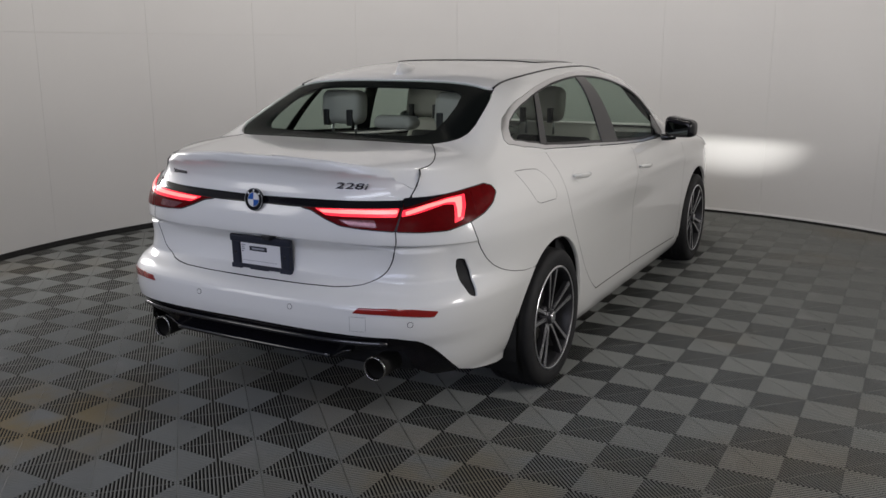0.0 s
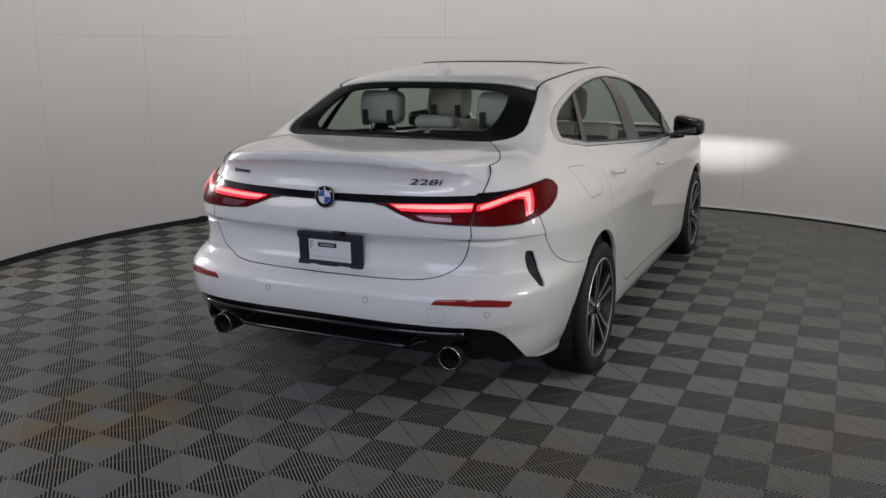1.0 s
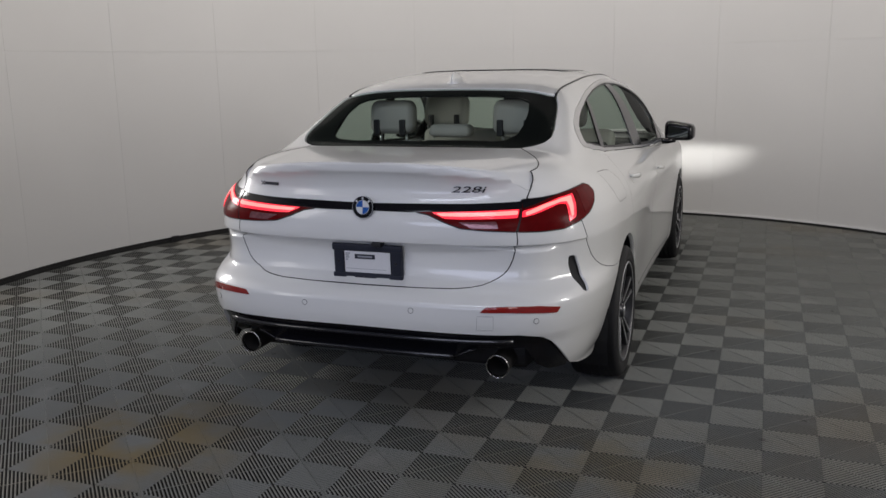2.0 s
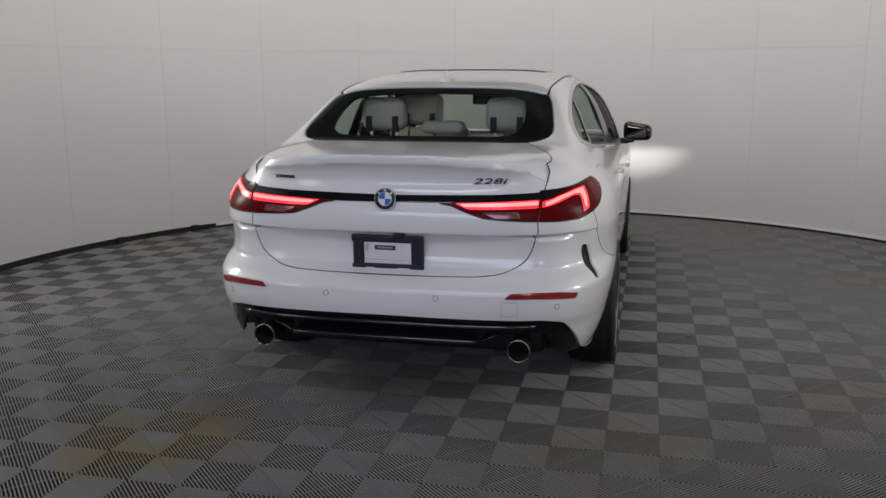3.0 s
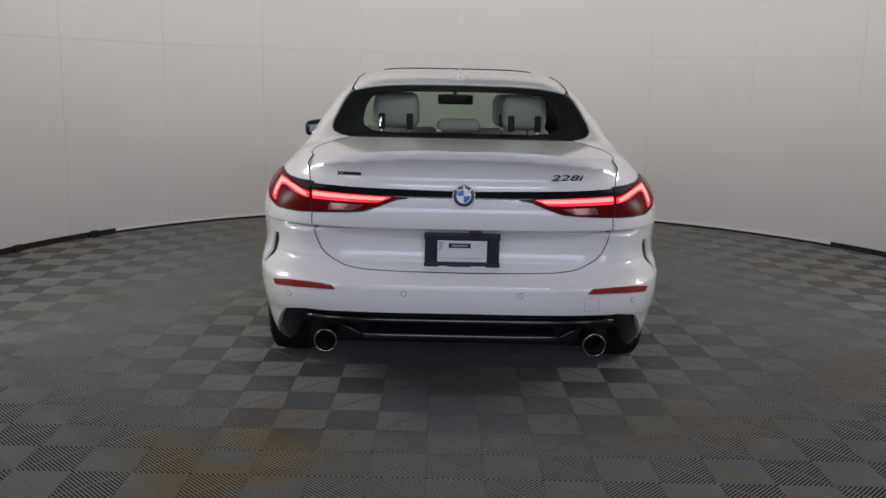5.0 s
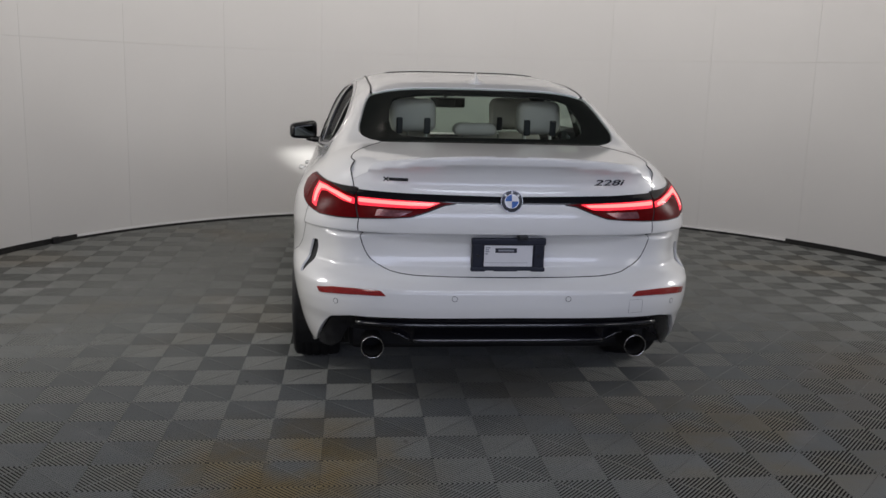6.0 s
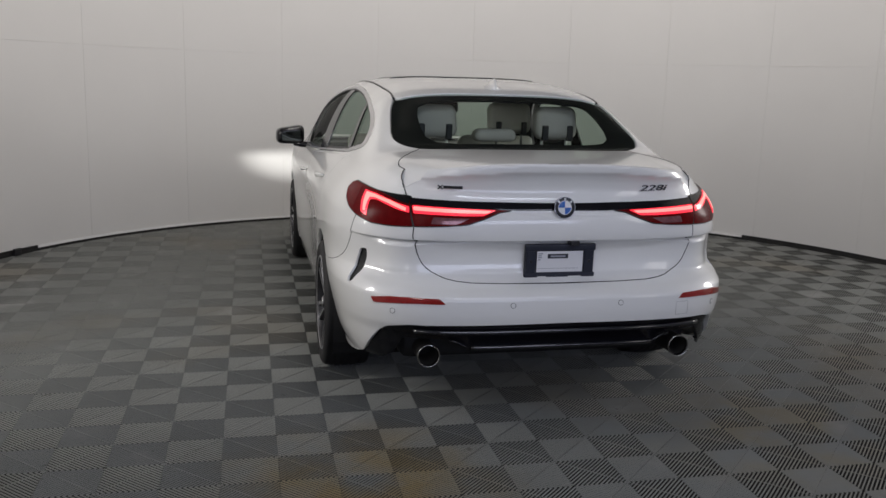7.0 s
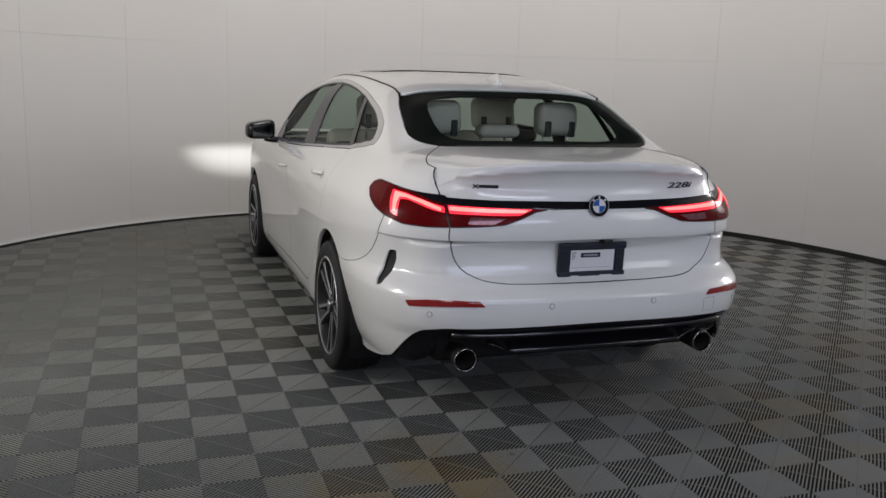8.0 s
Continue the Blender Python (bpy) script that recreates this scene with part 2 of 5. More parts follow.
def tail(z):
    """How far the tail reaches behind the rear axle, on the centre line."""
    return spl(z, [.18, .26, .34, .40, .455, .50, .555, .566, .576, .594, .606, .620, .640, .70, .768, .772, .776, .80, .85, .90, .925, .95, .98, 1.01, 1.035, 1.046, 1.053, 1.078, 1.087],
               [.87, .94, .975, .985, 1.012, 1.017, 1.013, 1.009, .999, .974, .946, .908, .880, .869, .882, .889, .924, .927, .923, .908, .890, .878, .873, .878, .889, .898, .905, .908, .895])


def nose(z):
    return spl(z, [.15, .25, .45, .62, .72, .85], [.74, .80, .845, .83, .78, .62])


def flank(y, z):
    """Half width of the side between the axles."""
    mid = np.sin(np.pi * np.clip(y / BASE, 0, 1)) ** 2
    low = spl(z, [.15, .30, .42, .60, .78, .86, .95, 1.1], [.0, .020, .030, .034, .014, .012, .0, .0])
    crease = .004 * np.exp(-((z - (.835 - .03 * y)) / .022) ** 2) * step_up(y, -.1, .5) * (1 - step_up(y, 2.3, 2.6))
    front = -.008 * step_up(y, 1.2, 2.6) * step_up(z, .75, 1.0)
    return half_width(z) - low * mid + crease + front


def lower(s, z):
    """The body below the belt. s: degrees round the tail from its centre up to 90 (the rear axle), then centimetres along the side up to 357, then degrees round the nose."""
    s, z = np.asarray(s, float), np.asarray(z, float)
    q = np.abs(s)
    n = spl(z, [.2, .55, .70, .80, 1.1], [4.2, 4.0, 3.9, 3.7, 3.6])
    # the lid below the crease is flatter from side to side
    n = n + 1.5 * step_up(z, .57, .66) * (1 - step_up(z, .755, .772)) * (1 - step_up(q, 33, 47))
    a = np.radians(np.clip(q, 0, 90))
    w = half_width(z)
    # the flank behind the rear wheel draws in above the bumper
    w0 = w - .016 * np.exp(-((z - .66) / .085) ** 2) * np.exp(-((q - 52) / 17) ** 2)
    # and tucks under towards the bottom, ahead of the tyre
    w0 = w0 - spl(z, [.26, .30, .35, .40, .45, .50, .56], [.055, .042, .030, .021, .013, .006, .0]) * (1 - step_up(q, 68, 88))
    zl = z + .046 * (np.clip(q, 0, 46) / 40) ** 2 * step_up(z, .94, 1.03)
    r = (np.abs(np.sin(a) / w0) ** n + np.abs(np.cos(a) / tail(zl)) ** n) ** (-1 / n)
    x, y = r * np.sin(a), -r * np.cos(a)
    ys = np.clip((q - 90) / 100, 0, BASE)
    x, y = np.where(q > 90, flank(ys, z), x), np.where(q > 90, ys, y)
    b = np.radians(np.clip(q - 357, 0, 90))
    f = flank(np.full_like(z, BASE), z)
    rf = (np.abs(np.cos(b) / f) ** 3.0 + np.abs(np.sin(b) / nose(z)) ** 3.0) ** (-1 / 3.0)
    x, y = np.where(q > 357, rf * np.cos(b), x), np.where(q > 357, BASE + rf * np.sin(b), y)
    return np.stack([np.sign(s) * x, y, z], -1)


def belt(y):
    return spl(y, [-.95, -.6, -.3, .06, .6, 1.0, 1.75, 2.3, 2.9, 3.2, 3.5], [.965, .985, 1.01, 1.02, .99, .965, .925, .90, .82, .74, .62])


def crown(y):
    """Height of roof, glass and lids on the centre line."""
    return spl(y, [-.92, -.885, -.82, -.6, -.42, -.36, -.2, .0, .09, .2, .5, .9, 1.2, 1.5, 1.65, 1.9, 2.3, 2.45, 2.9, 3.25, 3.5],
               [1.05, 1.078, 1.083, 1.093, 1.101, 1.115, 1.20, 1.298, 1.337, 1.368, 1.402, 1.418, 1.415, 1.388, 1.355, 1.22, 1.00, .965, .915, .83, .70])


def belt_width(y):
    y = np.asarray(y, float)
    z = belt(y)
    n = spl(z, [.2, .55, .70, .80, 1.1], [4.2, 4.0, 3.9, 3.7, 3.6])
    x = half_width(z)
    yb = np.clip(y, -2, 0)
    for _ in range(12):
        q = np.degrees(np.arctan2(x, -yb))
        d = tail(z + .046 * (np.clip(q, 0, 46) / 40) ** 2 * step_up(z, .94, 1.03))
        x = half_width(z) * np.clip(1 - np.abs(yb / d) ** n, 1e-4, 1) ** (1 / n)
    back = x
    f = flank(np.full_like(z, BASE), z)
    front = f * np.clip(1 - np.abs(np.clip(y - BASE, 0, 3) / .9) ** 2.7, 0.02, 1) ** (1 / 2.7)
    return np.where(y < 0, back, np.where(y > BASE, front, flank(np.clip(y, 0, BASE), z)))


def upper(w, y):
    """Roof, glass and lids. w: 0 on the centre line, 100 or -100 at the belt."""
    w, y = np.asarray(w, float), np.asarray(y, float)
    t = 1 - np.clip(np.abs(w) / 100, 0, 1)
    xb, zb, zt = belt_width(y), belt(y), crown(y)
    h = zt - zb
    k = spl(y, [-.9, -.4, 0, .5, 1.6, 2.3, 3.4], [.38, .89, .51, .44, .27, .32, .3])
    p2 = spl(y, [-.9, -.4, 0, .4, 1.6, 2.3, 3.4], [.80, .823, .819, .786, .785, .79, .8])
    f = spl(y, [-.9, -.4, 0, .4, 1.6, 2.3, 3.4], [.95, .98, 1.0, 1.0, 1.0, .9, .9])
    x = xb * (1 - t) ** 3 + 3 * (xb - k * h) * (1 - t) ** 2 * t + 3 * p2 * xb * (1 - t) * t * t
    z = zb * (1 - t) ** 3 + 3 * (zb + f * h) * (1 - t) ** 2 * t + 3 * zt * (1 - t) * t * t + zt * t**3
    return np.stack([np.sign(w) * x, y, z], -1)


def solve_w(y, want, axis):
    """The w at which upper() passes through |x| (axis 0) or height z (axis 2)."""
    y, want = np.asarray(y, float), np.asarray(want, float)
    lo, hi = np.zeros_like(want), np.full_like(want, 100.0)
    for _ in range(40):
        mid = (lo + hi) / 2
        v = upper(mid + 1e-9, y)[..., axis]
        more = v < want if axis == 0 else v > want
        lo, hi = np.where(more, mid, lo), np.where(more, hi, mid)
    return (lo + hi) / 2


def lip_height(q):
    return 1.083 - .046 * (np.clip(np.abs(q), 0, 46) / 40) ** 2


LIP = lower(np.arange(0, 46.1, 0.5), lip_height(np.arange(0, 46.1, 0.5)))
BLEND = 0.50, 0.615
FOOT = upper(np.arange(0, 100.1, 1.0), np.full(101, -0.42))


def deck(w, y):
    """Lid top and shoulder: straight lines from the foot of the rear glass to the spoiler lip, melting into upper() at the sides."""
    p = upper(w, y)
    x = np.abs(p[..., 0])
    z0 = np.interp(x, FOOT[:, 0], FOOT[:, 2])
    y1, z1 = np.interp(x, LIP[:, 0], LIP[:, 1]), np.interp(x, LIP[:, 0], LIP[:, 2])
    u = np.clip((-0.42 - p[..., 1]) / (-0.42 - y1), 0, 1.1)
    k = (1 - step_up(x, *BLEND)) * (p[..., 1] < -0.42)
    p[..., 2] = p[..., 2] * (1 - k) + (z0 + (z1 - z0) * (0.7 * u + 0.3 * u * u)) * k
    return p


def fold_height(q):
    """Where the tail face meets the deck: the lip, running out into the shoulder."""
    z = np.linspace(1.09, 0.95, 281)
    p = lower(np.full(281, float(abs(q))), z)
    x, y = p[:, 0], p[:, 1]
    above = upper(solve_w(y, x, 0), y)[:, 2]
    above = np.where(x < belt_width(y), above, belt(y))
    k = 1 - step_up(x, *BLEND)
    met = k * float(lip_height(q)) + (1 - k) * above >= z
    return float(z[np.argmax(met)])


def densify(poly, step, close=True):
    out = []
    n = len(poly)
    for i in range(n if close else n - 1):
        a, b = np.array(poly[i], float), np.array(poly[(i + 1) % n], float)
        k = max(1, int(np.ceil(np.linalg.norm(b - a) / step)))
        out += [a + (b - a) * j / k for j in range(k)]
    return np.array(out if close else out + [np.array(poly[-1], float)])


def rounded(poly, step, sweep=2):
    """A closed outline with its corners eased, then divided evenly."""
    p = densify(poly, step)
    for _ in range(sweep):
        p = 0.5 * p + 0.25 * (np.roll(p, 1, 0) + np.roll(p, -1, 0))
    return p


def inside(p, poly):
    x, y = p[:, 0][:, None], p[:, 1][:, None]
    a, b = poly, np.roll(poly, -1, 0)
    cross = (a[:, 1] > y) != (b[:, 1] > y)
    xi = a[:, 0] + (y - a[:, 1]) * (b[:, 0] - a[:, 0]) / np.where(b[:, 1] == a[:, 1], 1e-12, b[:, 1] - a[:, 1])
    return (cross & (x < xi)).sum(1) % 2 == 1


def shrink(poly, d):
    area = 0.5 * np.sum(poly[:, 0] * np.roll(poly[:, 1], -1) - np.roll(poly[:, 0], -1) * poly[:, 1])
    t = np.roll(poly, -1, 0) - np.roll(poly, 1, 0)
    nrm = np.stack([-t[:, 1], t[:, 0]], -1) * np.sign(area)
    return poly + d * nrm / np.maximum(np.linalg.norm(nrm, axis=1, keepdims=True), 1e-9)


def low_s(p):
    return lower(p[:, 0], p[:, 1] / 100)


def up_s(p):
    return upper(p[:, 0], p[:, 1] / 100)


def deck_s(p):
    return deck(p[:, 0], p[:, 1] / 100)


def normals_of(surface, p):
    e = 0.12
    du = surface(p + [e, 0]) - surface(p - [e, 0])
    dv = surface(p + [0, e]) - surface(p - [0, e])
    n = np.cross(du, dv)
    n /= np.maximum(np.linalg.norm(n, axis=1, keepdims=True), 1e-12)
    return n


def belt_near(surface, p, reach=0.006):
    at = surface(p)
    return np.exp(-((at[:, 2] - belt(at[:, 1])) / reach) ** 2), at


def eased_normals(surface, p):
    """Normals that pass smoothly over the belt of the rear wings."""
    n = normals_of(surface, p)
    near, at = belt_near(surface, p, 0.022)
    y = at[:, 1]
    side = np.sign(at[:, 0] + 1e-9)
    near = near * (1 - step_up(y, -0.02, 0.12)) * (np.abs(at[:, 0]) > 0.55)
    q = np.degrees(np.arctan2(belt_width(y), -y))
    q = np.where(y > 0, 90 + 100 * y, q)
    nl = normals_of(low_s, np.stack([side * q, 100 * belt(y)], -1))
    nu = normals_of(up_s, np.stack([side * 98.0, 100 * y], -1))
    mid = nl + nu
    mid /= np.maximum(np.linalg.norm(mid, axis=1, keepdims=True), 1e-9)
    n = n * (1 - near[:, None]) + mid * near[:, None]
    return n / np.maximum(np.linalg.norm(n, axis=1, keepdims=True), 1e-9)


def butt(surface, ring, gap):
    """The gap along an outline: none where it runs along the belt."""
    return gap - (gap + 0.04) * (belt_near(surface, ring)[0] > 0.5)[:, None]


def patch(surface, poly, step=3.0, off=0.0, gap=0.15, flange=0.014, holes=(), sides=(1,), ease=1, hole_flange=None, shape=None, rows=()):
    """A sheet cut from a surface: an outline in the surface's own units (about centimetres), with a turned-in edge. sides: 1 as drawn, -1 its mirror image.
    Returns vertices, faces and normals."""
    from mathutils.geometry import delaunay_2d_cdt
    ring = rounded(poly, step * 0.5, ease)
    ring = shrink(ring, butt(surface, ring, gap))
    rings = [ring] + [shrink(rounded(h, step * 0.5, ease), -gap) for h in holes]
    lo, hi = ring.min(0), ring.max(0)
    gx, gy = np.meshgrid(np.arange(lo[0] + step / 2, hi[0], step), np.arange(lo[1] + step / 2, hi[1], step))
    gx = gx + (np.arange(gx.shape[0]) % 2)[:, None] * step / 2
    g = np.stack([gx.ravel(), gy.ravel()], -1)
    for row in rows:
        g = g[np.abs(g[:, 1] - row) > 0.4 * step]
    across = np.arange(lo[0], hi[0], step * 0.8)
    g = np.concatenate([g] + [np.stack([across, np.full(len(across), row)], -1) for row in rows])
    keep = inside(g, ring)
    for r in rings[1:]:
        keep &= ~inside(g, r)
    g = g[keep]
    border = np.concatenate(rings)
    if len(g):
        far = np.min(((g[:, None] - border[None]) ** 2).sum(-1), 1) > (0.3 * step) ** 2
        g = g[far]
    pts = np.concatenate([border, g]) if len(g) else border
    loops, start = [], 0
    for r in rings:
        loops += [(start + i, start + (i + 1) % len(r)) for i in range(len(r))]
        start += len(r)
    v2, _, f2, *_ = delaunay_2d_cdt([Vector(p) for p in pts], loops, [], 0, 1e-6)
    v2, f2 = np.array([tuple(v) for v in v2]), np.array([f for f in f2 if len(f) == 3])
    mid = v2[f2].mean(1)
    ok = inside(mid, ring)
    for r in rings[1:]:
        ok &= ~inside(mid, r)
    f2 = f2[ok]
    pos, nrm = surface(v2), eased_normals(surface, v2)
    extra = off if shape is None else off + shape(v2)[:, None]
    pos = pos + nrm * extra
    tri = np.cross(pos[f2[:, 1]] - pos[f2[:, 0]], pos[f2[:, 2]] - pos[f2[:, 0]])
    flip = (tri * nrm[f2[:, 0]]).sum(1) < 0
    f2[flip] = f2[flip][:, ::-1]
    verts, faces, norms = [pos], [f2], [nrm]
    count = len(pos)
    for n, r in enumerate(rings):
        depth = flange if n == 0 or hole_flange is None else hole_flange
        if not depth:
            continue
        p0, n0 = surface(r), normals_of(surface, r)
        top = p0 + n0 * (off if shape is None else off + shape(r)[:, None])
        low = top - n0 * depth
        along = np.roll(top, -1, 0) - np.roll(top, 1, 0)
        out = np.cross(along, n0)
        out /= np.maximum(np.linalg.norm(out, axis=1, keepdims=True), 1e-12)
        mid2 = shrink(r, 0.3) if n == 0 else shrink(r, -0.3)
        flipo = ((surface(mid2) - p0) * out).sum(1) > 0
        out = np.where(flipo[:, None], -out, out)
        k = len(r)
        i = np.arange(k)
        j = (i + 1) % k
        quads = np.concatenate([np.stack([i, j, j + k], -1), np.stack([i, j + k, i + k], -1)])
        both = np.concatenate([top, low])
        tri = np.cross(both[quads[:, 1]] - both[quads[:, 0]], both[quads[:, 2]] - both[quads[:, 0]])
        fl = (tri * out[quads[:, 0] % k]).sum(1) < 0
        quads[fl] = quads[fl][:, ::-1]
        lead = np.concatenate([0.75 * out + 0.66 * n0, out])
        lead /= np.linalg.norm(lead, axis=1, keepdims=True)
        verts.append(both), faces.append(quads + count), norms.append(lead)
        count += 2 * k
    v, f, nn = np.concatenate(verts), np.concatenate(faces), np.concatenate(norms)
    out_v, out_f, out_n = [], [], []
    for n, side in enumerate(sides):
        out_v.append(v * [side, 1, 1]), out_n.append(nn * [side, 1, 1])
        out_f.append((f if side > 0 else f[:, ::-1]) + n * len(v))
    return np.concatenate(out_v), np.concatenate(out_f), np.concatenate(out_n)


def sheet(name, pieces, material, parent, label=""):
    """One mesh object from one or more patches, shaded by the surface's own normals."""
    vs, fs, ns, count = [], [], [], 0
    for v, f, n in pieces if isinstance(pieces, list) else [pieces]:
        vs.append(v), fs.append(f + count), ns.append(n)
        count += len(v)
    me = bpy.data.meshes.new(name)
    me.from_pydata(np.concatenate(vs).tolist(), [], np.concatenate(fs).tolist())
    for p in me.polygons:
        p.use_smooth = True
    me.materials.append(material)
    me.normals_split_custom_set_from_vertices(np.concatenate(ns).tolist())
    ob = new(name, me)
    ob.parent = parent
    return tagged(ob, label)


def top_pts(pts):
    """(x, y) in centimetres, seen from above, as outline points of upper()."""
    p = np.array(pts, float)
    w = solve_w(p[:, 1] / 100, np.abs(p[:, 0]) / 100, 0)
    return np.stack([np.sign(p[:, 0] + 1e-9) * w, p[:, 1]], -1)


def side_pts(pts):
    """(y, z) in centimetres, seen from the side, as outline points of upper()."""
    p = np.array(pts, float)
    return np.stack([solve_w(p[:, 0] / 100, p[:, 1] / 100, 2), p[:, 0]], -1)


def both_ways(half):
    """An outline across the centre line from its right half."""
    return [tuple(p) for p in half] + [(-a, b) for a, b in reversed(half)]

# ---- the room ----


def arc_slab(bm, a0, a1, r0, r1, z0, z1, n):
    """A curved slab between two angles (degrees), radii and heights."""
    cols = []
    for k in range(n + 1):
        a = radians(a0 + (a1 - a0) * k / n)
        c, s = math.cos(a), math.sin(a)
        cols.append([bm.verts.new((CX + r * c, CY + r * s, z)) for r, z in ((r0, z0), (r0, z1), (r1, z1), (r1, z0))])
    for p, q in zip(cols, cols[1:]):
        for i in range(4):
            j = (i + 1) % 4
            bm.faces.new((p[i], p[j], q[j], q[i]))
    bm.faces.new(cols[0])
    bm.faces.new(cols[-1][::-1])
    bmesh.ops.recalc_face_normals(bm, faces=bm.faces)


ARC0, ARC1 = -38.0, 218.0
bm = bmesh.new()
arc_slab(bm, ARC0, ARC1, RAD + 0.020, RAD + 0.12, 0.0, TOP, 128)
wall_round = tagged(mesh_object("wall_round", bm, WALL_SEAM, smooth=False), "curved pale grey-white studio wall of smooth painted panels", "wall", kind="structure")
WIDE = 14.65
angle = 5.0 - 4 * WIDE
while angle < ARC1:
    for z0, z1 in ((0.02, 1.6070), (1.6082, TOP - 0.002)):
        bm = bmesh.new()
        arc_slab(bm, max(angle + 0.008, ARC0 + .01), min(angle + WIDE - 0.008, ARC1 - .01), RAD, RAD + 0.018, z0, z1, 14)
        for f in bm.faces:
            f.smooth = True
        for ed in bm.edges:
            ed.smooth = ed.calc_face_angle(0) < 0.3
        part("panel", bm, WALL, wall_round)
    angle += WIDE

# headlight glint along the wall's foot, put in as a white strip
bm = bmesh.new()
arc_slab(bm, 36, 145, RAD - 0.010, RAD - 0.0005, 0.0195, 0.036, 64)
tagged(mesh_object("trim", bm, LIT_STRIP), "narrow white strip for the headlit foot of the wall", "trim", kind="structure")
bm = bmesh.new()
arc_slab(bm, ARC0, ARC1, RAD - 0.016, RAD - 0.0004, -0.012, 0.019, 128)
# black stands taller beyond the arc whitened by the headlights
arc_slab(bm, ARC0, 35.9, RAD - 0.014, RAD - 0.0004, 0.0192, 0.042, 48)
arc_slab(bm, 145.1, ARC1, RAD - 0.014, RAD - 0.0004, 0.0192, 0.042, 48)
tagged(mesh_object("baseboard", bm, BASE_BLACK), "thin black skirting strip where wall meets floor", "baseboard", kind="structure")
# rubber clips on the skirting
clip = None
for a in (159.8, 148.5):
    if clip is None:
        clip = mesh_object("floor_clip", soft_box((-0.012, -0.035, 0.0), (0.012, 0.035, 0.056), 0.008, 2), TRIM_BLACK)
        tagged(clip, "small black rubber clip on the skirting of the wall", "clip", "clips on the skirting")
        first = clip
        ob = clip
    else:
        ob = copy_thing(first, Matrix())
    ob.matrix_world = Matrix.Translation((CX + (RAD - 0.035) * math.cos(radians(a)), CY + (RAD - 0.035) * math.sin(radians(a)), 0.0)) @ Matrix.Rotation(radians(a), 4, "Z")

# plain walls and ceiling that close the place behind the camera
e0 = Vector((CX + (RAD + 0.06) * math.cos(radians(ARC0)), CY + (RAD + 0.06) * math.sin(radians(ARC0)), 0))
e1 = Vector((CX + (RAD + 0.06) * math.cos(radians(ARC1)), CY + (RAD + 0.06) * math.sin(radians(ARC1)), 0))
BACK = -7.2
for name, lo, hi in (("wall_east", (e0.x, BACK, 0), (e0.x + 0.12, e0.y, TOP)), ("wall_west", (e1.x - 0.12, BACK, 0), (e1.x, e1.y, TOP)),
                     ("wall_south", (e1.x - 0.12, BACK - 0.14, 0), (e0.x + 0.12, BACK - 0.002, TOP))):
    tagged(mesh_object(name, box(bmesh.new(), lo, hi), BACKWALL), "plain grey wall behind the filming position", "wall", kind="structure")
# unseen ceiling, made near-black so it bounces little light onto roof and glass
tagged(mesh_object("ceiling", box(bmesh.new(), (CX - 4.2, -1.6, TOP + 0.002), (CX + 4.2, CY + 4.1, TOP + 0.12)), CEILING), "plain dark ceiling over the round studio", "ceiling", kind="structure")
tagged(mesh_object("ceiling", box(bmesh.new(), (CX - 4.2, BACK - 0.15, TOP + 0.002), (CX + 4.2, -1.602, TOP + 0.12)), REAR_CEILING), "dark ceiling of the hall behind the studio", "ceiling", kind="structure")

# ---- the car ----
car = empty("car", "white four-door coupe with tail lights on, standing on grey tiles", "car")

# wheel arches in outline units
ARCH = 0.363


def arch(y0, a0, a1, n=22):
    """Points of a wheel arch, from angle a0 to a1 (0 ahead, 90 up)."""
    out = []
    for k in range(n + 1):
        a = radians(a0 + (a1 - a0) * k / n)
        y, z = y0 + ARCH * math.cos(a), HUB + ARCH * math.sin(a)
        if y < 0:
            out.append((90 - math.degrees(math.atan(-y / 0.886)), z * 100))
        elif y < BASE:
            out.append((90 + 100 * y, z * 100))
        else:
            out.append((357 + math.degrees(math.atan((y - BASE) / 0.85)), z * 100))
    return out


def belt_line(y0, y1, n=24, lift=0.0):
    out = []
    for k in range(n + 1):
        y = y0 + (y1 - y0) * k / n
        x = float(belt_width(np.array([y]))[0])
        s = math.degrees(math.atan2(x, -y)) if y < 0 else 90 + 100 * y if y < BASE else 357 + math.degrees(math.atan2(y - BASE, x))
        out.append((s, 100 * float(belt(np.array([y]))[0]) + lift))
    return out


LID_EDGE = [(38, 93.8), (36.2, 88), (35.0, 83), (35.1, 79.5), (35.0, 77.5), (34.7, 75), (34.5, 72.5), (34.0, 70), (33.4, 68), (32.5, 66.3), (31.3, 64.7), (29.8, 63.4), (28.0, 62.4), (25.6, 61.7), (22, 61.2), (14, 60.9), (0, 60.8)]
LAMP_LOW = [(34.9, 82.9), (45.5, 82.7), (50.5, 85.0)]
WHITE_EDGE = [(0, 45.8), (24, 45.6), (34, 45.1), (38.8, 43.4), (41.2, 40.6), (43.2, 37.2), (46, 31.8), (48.4, 27.6)]
SEAM = [(51, 85), (52.3, 79), (53.8, 73.8), (55.4, 69.8), (57.6, 66.4), (60.4, 63.9), (64, 62.0), (69, 60.4), (75.2, 59.6)]
DOOR_REAR = [(110, 101.4), (107, 98), (105, 93), (104.2, 87), (105.6, 80), (110.4, 71.7), (121.6, 56.2), (131.8, 44.3), (143, 34.6), (152, 29.5)]

CREASES = (56.6, 57.1, 57.6, 60.0, 60.9, 76.8, 77.05, 77.25, 77.45, 77.65, 78.0)

